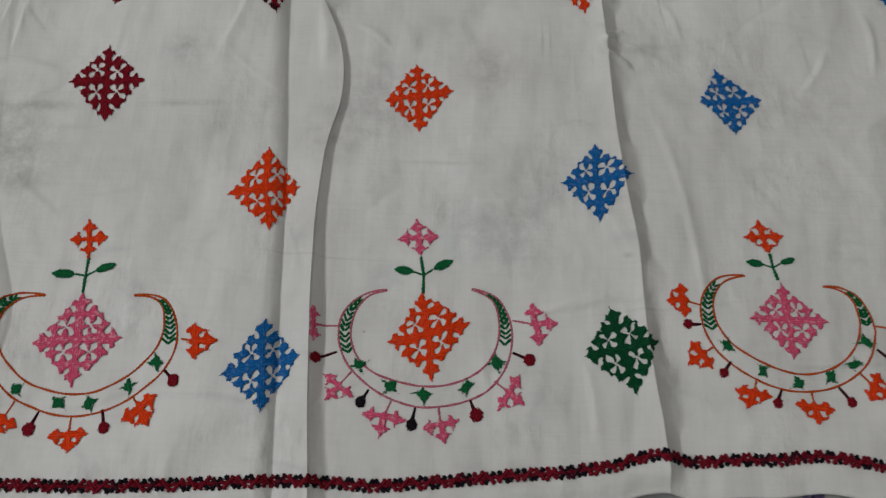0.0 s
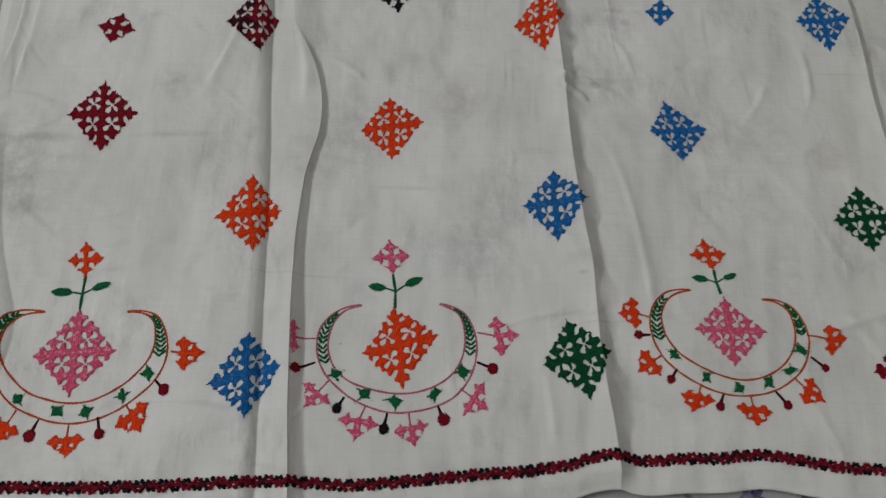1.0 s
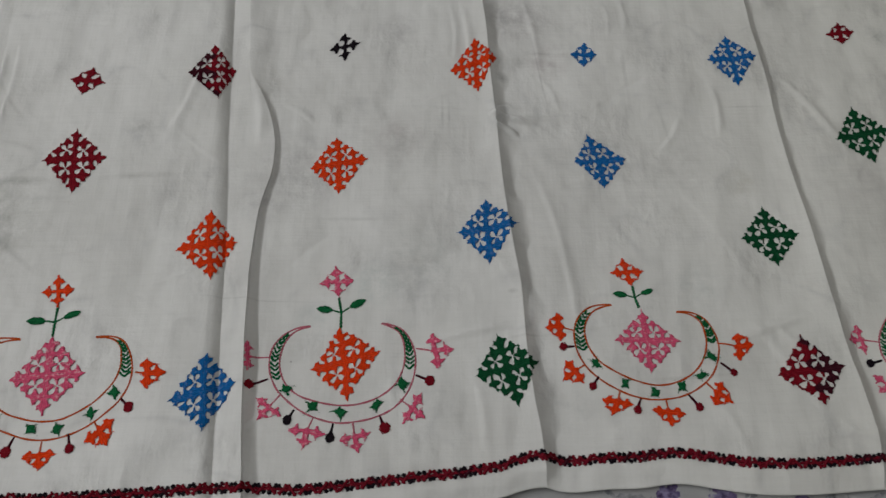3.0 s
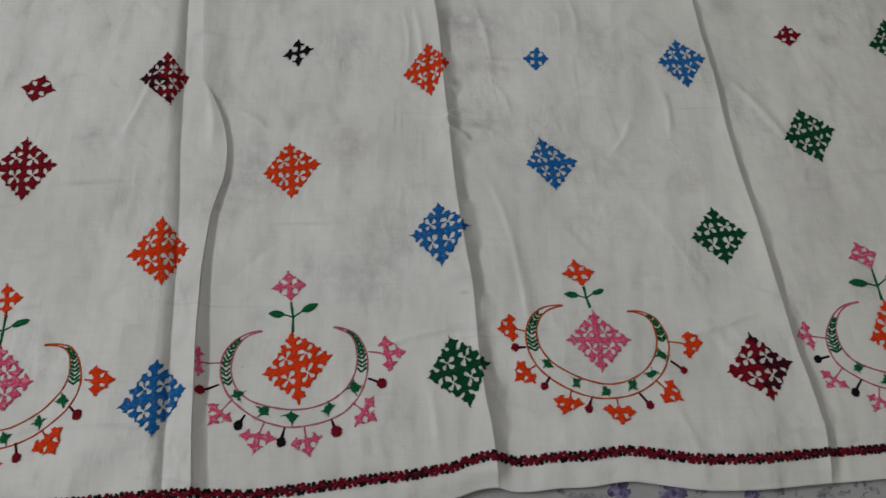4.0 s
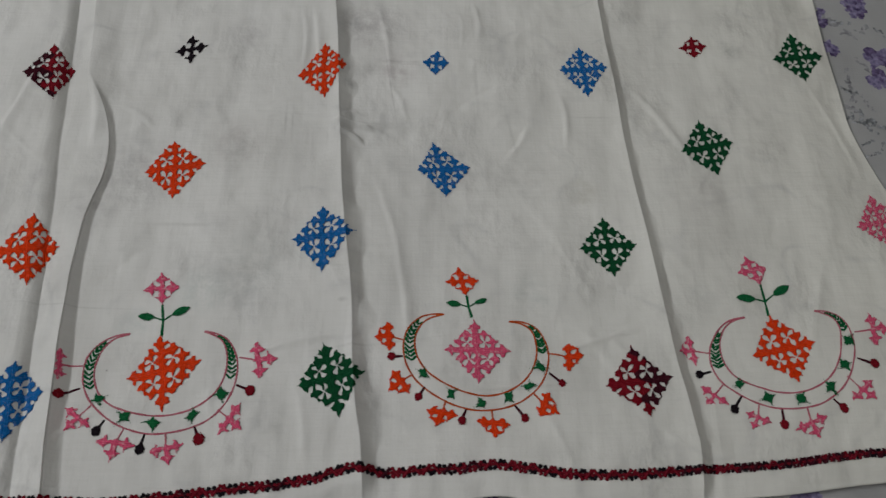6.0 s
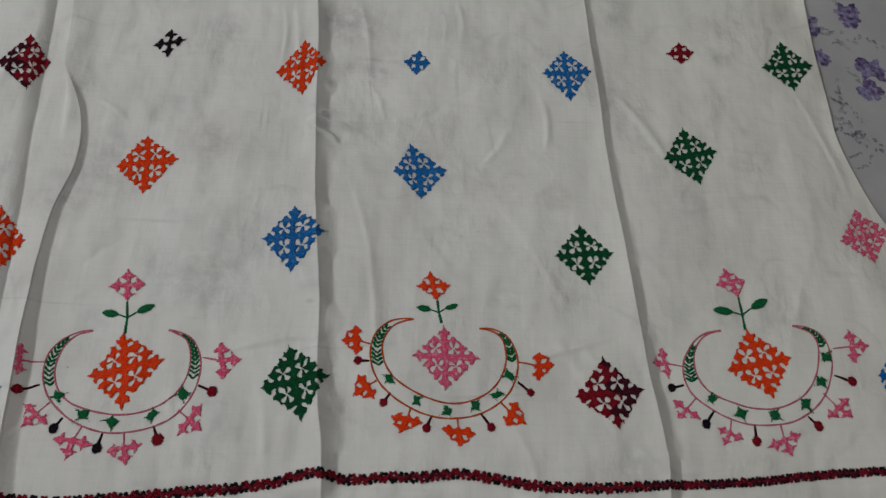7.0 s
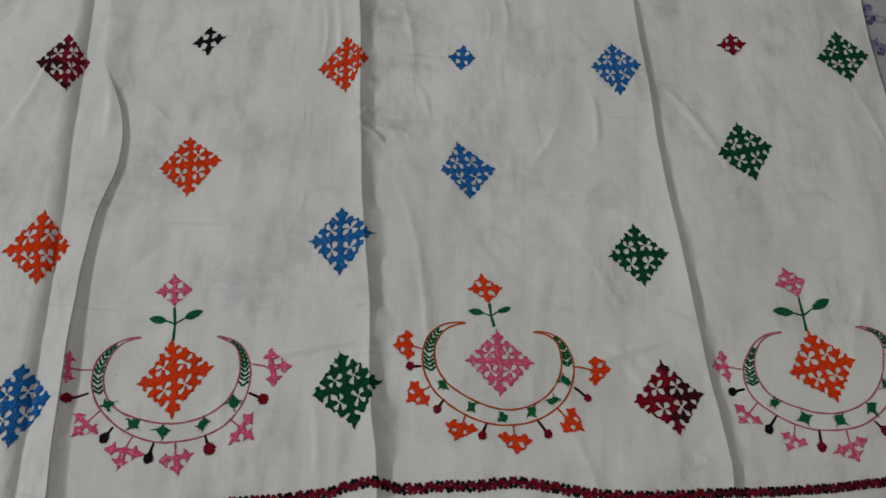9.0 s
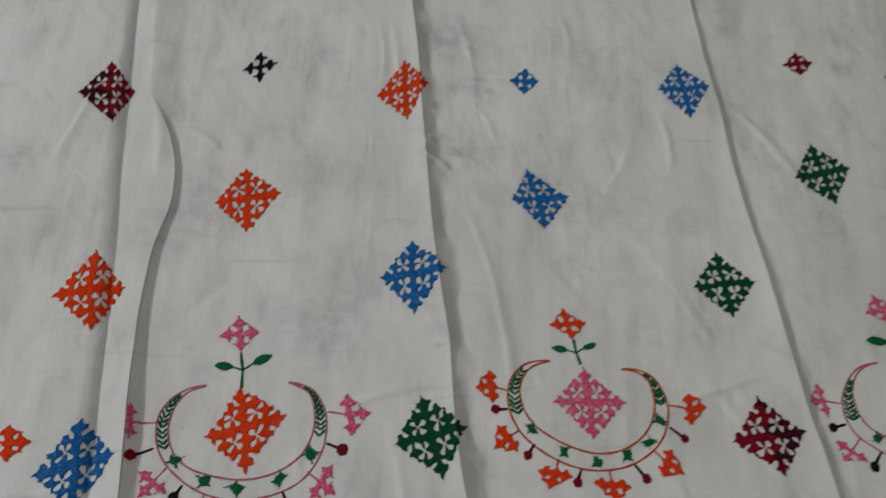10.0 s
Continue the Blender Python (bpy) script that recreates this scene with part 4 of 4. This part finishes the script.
# orange crescent between the two folds
crescent_c = crescent("rust", (216.3, 111.1), 123.4, 407.1,
    (36.9, 45.9, 49, 47.6, 44.2, 39.9, 36.8, 35.5, 35.3, 36.2, 38.7, 42, 45.7, 47.7, 48.2, 45.1, 34.8),
    (36.5, 42, 42.5, 39.1, 34.3, 29.3, 26.3, 25.1, 25.3, 26.6, 28.8, 31.9, 35.7, 39, 41.5, 42, 34.4))
leaf_band(crescent_c, 0.091, 0.212, 10)
leaf_band(crescent_c, 0.936, 0.847, 10)
star(crescent_c, (180.7, 100), 4.0, 55)
star(crescent_c, (199.1, 86.1), 4.1, 38)
star(crescent_c, (219, 80.4), 4.1, 30)
star(crescent_c, (236.3, 84.2), 4.1, 47)
star(crescent_c, (250.2, 91.4), 3.9, 5)
star(crescent_c, (258.9, 103.5), 4.2, 12)
sprig(crescent_c, "orange", (169.2, 123.1), (158.9, 125.9), (1, -9.6), (-9.5, -0.5))
sprig(crescent_c, "orange", (173.4, 98.8), (166.9, 94.8), (5.6, -7.4), (-7.4, -5.7))
sprig(crescent_c, "orange", (195.7, 82), (193.1, 74.1), (9.6, -2.2), (-4.3, -7.9))
sprig(crescent_c, "orange", (225.1, 75.3), (225.9, 67.4), (10.1, -1.1), (1, -9.3))
sprig(crescent_c, "orange", (252.7, 86.7), (259.6, 79.4), (-3.5, -7.4), (9.1, -6))
sprig(crescent_c, "orange", (263.5, 113.5), (278.1, 111.2), (-0.3, -9.3), (10.3, 1.1))
drop(crescent_c, "maroon", (168.1, 111.9), (160.7, 111.8), 2.8)
drop(crescent_c, "maroon", (182.2, 91.1), (178.1, 84.8), 2.7)
drop(crescent_c, "maroon", (208.7, 76.3), (205.6, 68.9), 2.8)
drop(crescent_c, "maroon", (239.7, 79.4), (246.3, 70.7), 2.8)
drop(crescent_c, "maroon", (263.9, 99.9), (272.2, 93.5), 2.5)
flower_stem(crescent_c, (214.7, 139.2), (212.8, 146.7), (211.8, 155.2), (197.5, 150.2), (225.5, 152.3))
small_cross("orange", (208.9, 165.4), (10.6, 0.1), (-2.3, 9.6), 1.3, crescent_c[0], "flower")
lozenge("pink", (217, 115.5), (21.2, -0.8), (-0.7, 21.6), (0.3, 0.3))

# pink crescent by the right edge
crescent_d = crescent("rose", (425.3, 109.9), 123.0, 410.0,
    (37, 43.3, 47.1, 49.7, 48, 41.9, 37.7, 35.2, 33.8, 34.2, 36.3, 39.3, 44, 49.3, 55.4, 57.5, 45.9),
    (36.6, 41.6, 43, 41.5, 37.3, 30.6, 25.8, 23.7, 22.9, 23.5, 25.1, 28, 32.8, 38.4, 45.4, 52.4, 45.5))
leaf_band(crescent_d, 0.119, 0.224, 11)
leaf_band(crescent_d, 0.968, 0.910, 9)
star(crescent_d, (392.4, 93.3), 4.4, 12)
star(crescent_d, (410.1, 84.2), 4.5, 20)
star(crescent_d, (432.3, 82.9), 4.4, 55)
star(crescent_d, (454.5, 90.8), 4.7, 38)
star(crescent_d, (468.4, 106.2), 4.7, 30)
star(crescent_d, (475, 124), 4.7, 47)
sprig(crescent_d, "pink", (375.5, 114.8), (364.1, 117), (1.6, -10.2), (-8.6, -0.6))
sprig(crescent_d, "pink", (382.3, 93.8), (374.5, 85.7), (7.9, -6.2), (-6, -5.8))
sprig(crescent_d, "pink", (403.2, 79), (401.1, 70.5), (7.7, -3.5), (-5.1, -7))
sprig(crescent_d, "pink", (434.9, 76.8), (435.8, 66.6), (11.3, 4.5), (3.7, -9.2))
sprig(crescent_d, "pink", (468.2, 98.7), (476.9, 89.1), (-8.4, -6.9), (8.1, -6.6))
sprig(crescent_d, "pink", (481.3, 130.1), (495.4, 132.2), (0, -11.5), (11.7, 0.8))
drop(crescent_d, "black", (374.8, 102.1), (366.8, 100.2), 2.8)
drop(crescent_d, "black", (392.8, 84.9), (386.4, 76.5), 3.1)
drop(crescent_d, "maroon", (417.9, 75.8), (417.4, 65.9), 3.1)
drop(crescent_d, "maroon", (454.7, 82.9), (460.7, 76.7), 3.3)
drop(crescent_d, "maroon", (478.4, 111.5), (490.5, 107.6), 3.3)
flower_stem(crescent_d, (422.8, 142.1), (422.4, 152.8), (421.5, 165.8), (401.9, 156.1), (441.4, 164.6))
small_cross("pink", (417.5, 176.5), (10.1, 2), (-4.1, 10.1), 1.3, crescent_d[0], "flower")
lozenge("orange", (428.1, 117.9), (22.3, 4.9), (-5, 23.8), (-0.4, -0.3))


# ---- hem border: two crossing rows of fish-tailed stitches in maroon and black ----
hem_border = strip("hem_border", [(x, float(line(x, BORDER))) for x in np.linspace(-0.262, 0.600, 500)], 0.0024, THREAD["wine"], embroidered_cloth,
                   "maroon and black band of crossed fish-tailed stitches along the hem", False, 0.0014, 0.0034)


def tail_shape(state):
    def inside(u, v):
        r = np.random.RandomState(state)
        w = np.abs(v + wobble(r, u, v, 0.05))
        a = np.abs(u)
        half = np.interp(a, [0, 0.35, 0.55, 0.75, 1.0], [0.95, 0.75, 0.85, 1.05, 0.80])
        return (w < half) & (a < 1.04)

    return inside


def border_stitches():
    x, k = -0.258, 0
    while x < 0.592:
        tight = float(smooth((x - 0.325) / 0.03))
        pitch = 0.0063 - 0.0015 * tight
        tall = 0.0031 - 0.0006 * tight
        for lean in (1, -1):
            second = (k % 2 == 1) if lean > 0 else (k % 2 == 0)
            cx = x + RNG.uniform(-0.0005, 0.0005)
            cy = float(line(cx, BORDER)) + RNG.uniform(-0.0004, 0.0004)
            slope = (float(line(cx + 0.003, BORDER)) - float(line(cx - 0.003, BORDER))) / 0.006
            dx = (0.5 * pitch - 0.0005) * lean
            along = (1000 * dx, 1000 * (tall * (0.93 if second else 1.0) + slope * dx))
            norm = math.hypot(*along)
            broad = 1.32 - 0.10 * tight
            colour = "wine"
            if second and RNG.uniform() > 0.15 + 0.4 * tight:
                colour = "black"
            elif RNG.uniform() < 0.10 + 0.40 * tight:
                colour = "dark"
            side = (-along[1] / norm * broad, along[0] / norm * broad)
            stitched("border_stitch", tail_shape(RNG.randint(1 << 30)), ((-1.1, 1.1), (-1.15, 1.15)), frame_of((1000 * cx, 1000 * cy), along, side),
                     THREAD[colour], hem_border, f"{colour} fish-tailed stitch", False, (0.0008 if second else 0.0013) + (0.0002 if lean > 0 else 0.0))
        x += pitch
        k += 1


border_stitches()
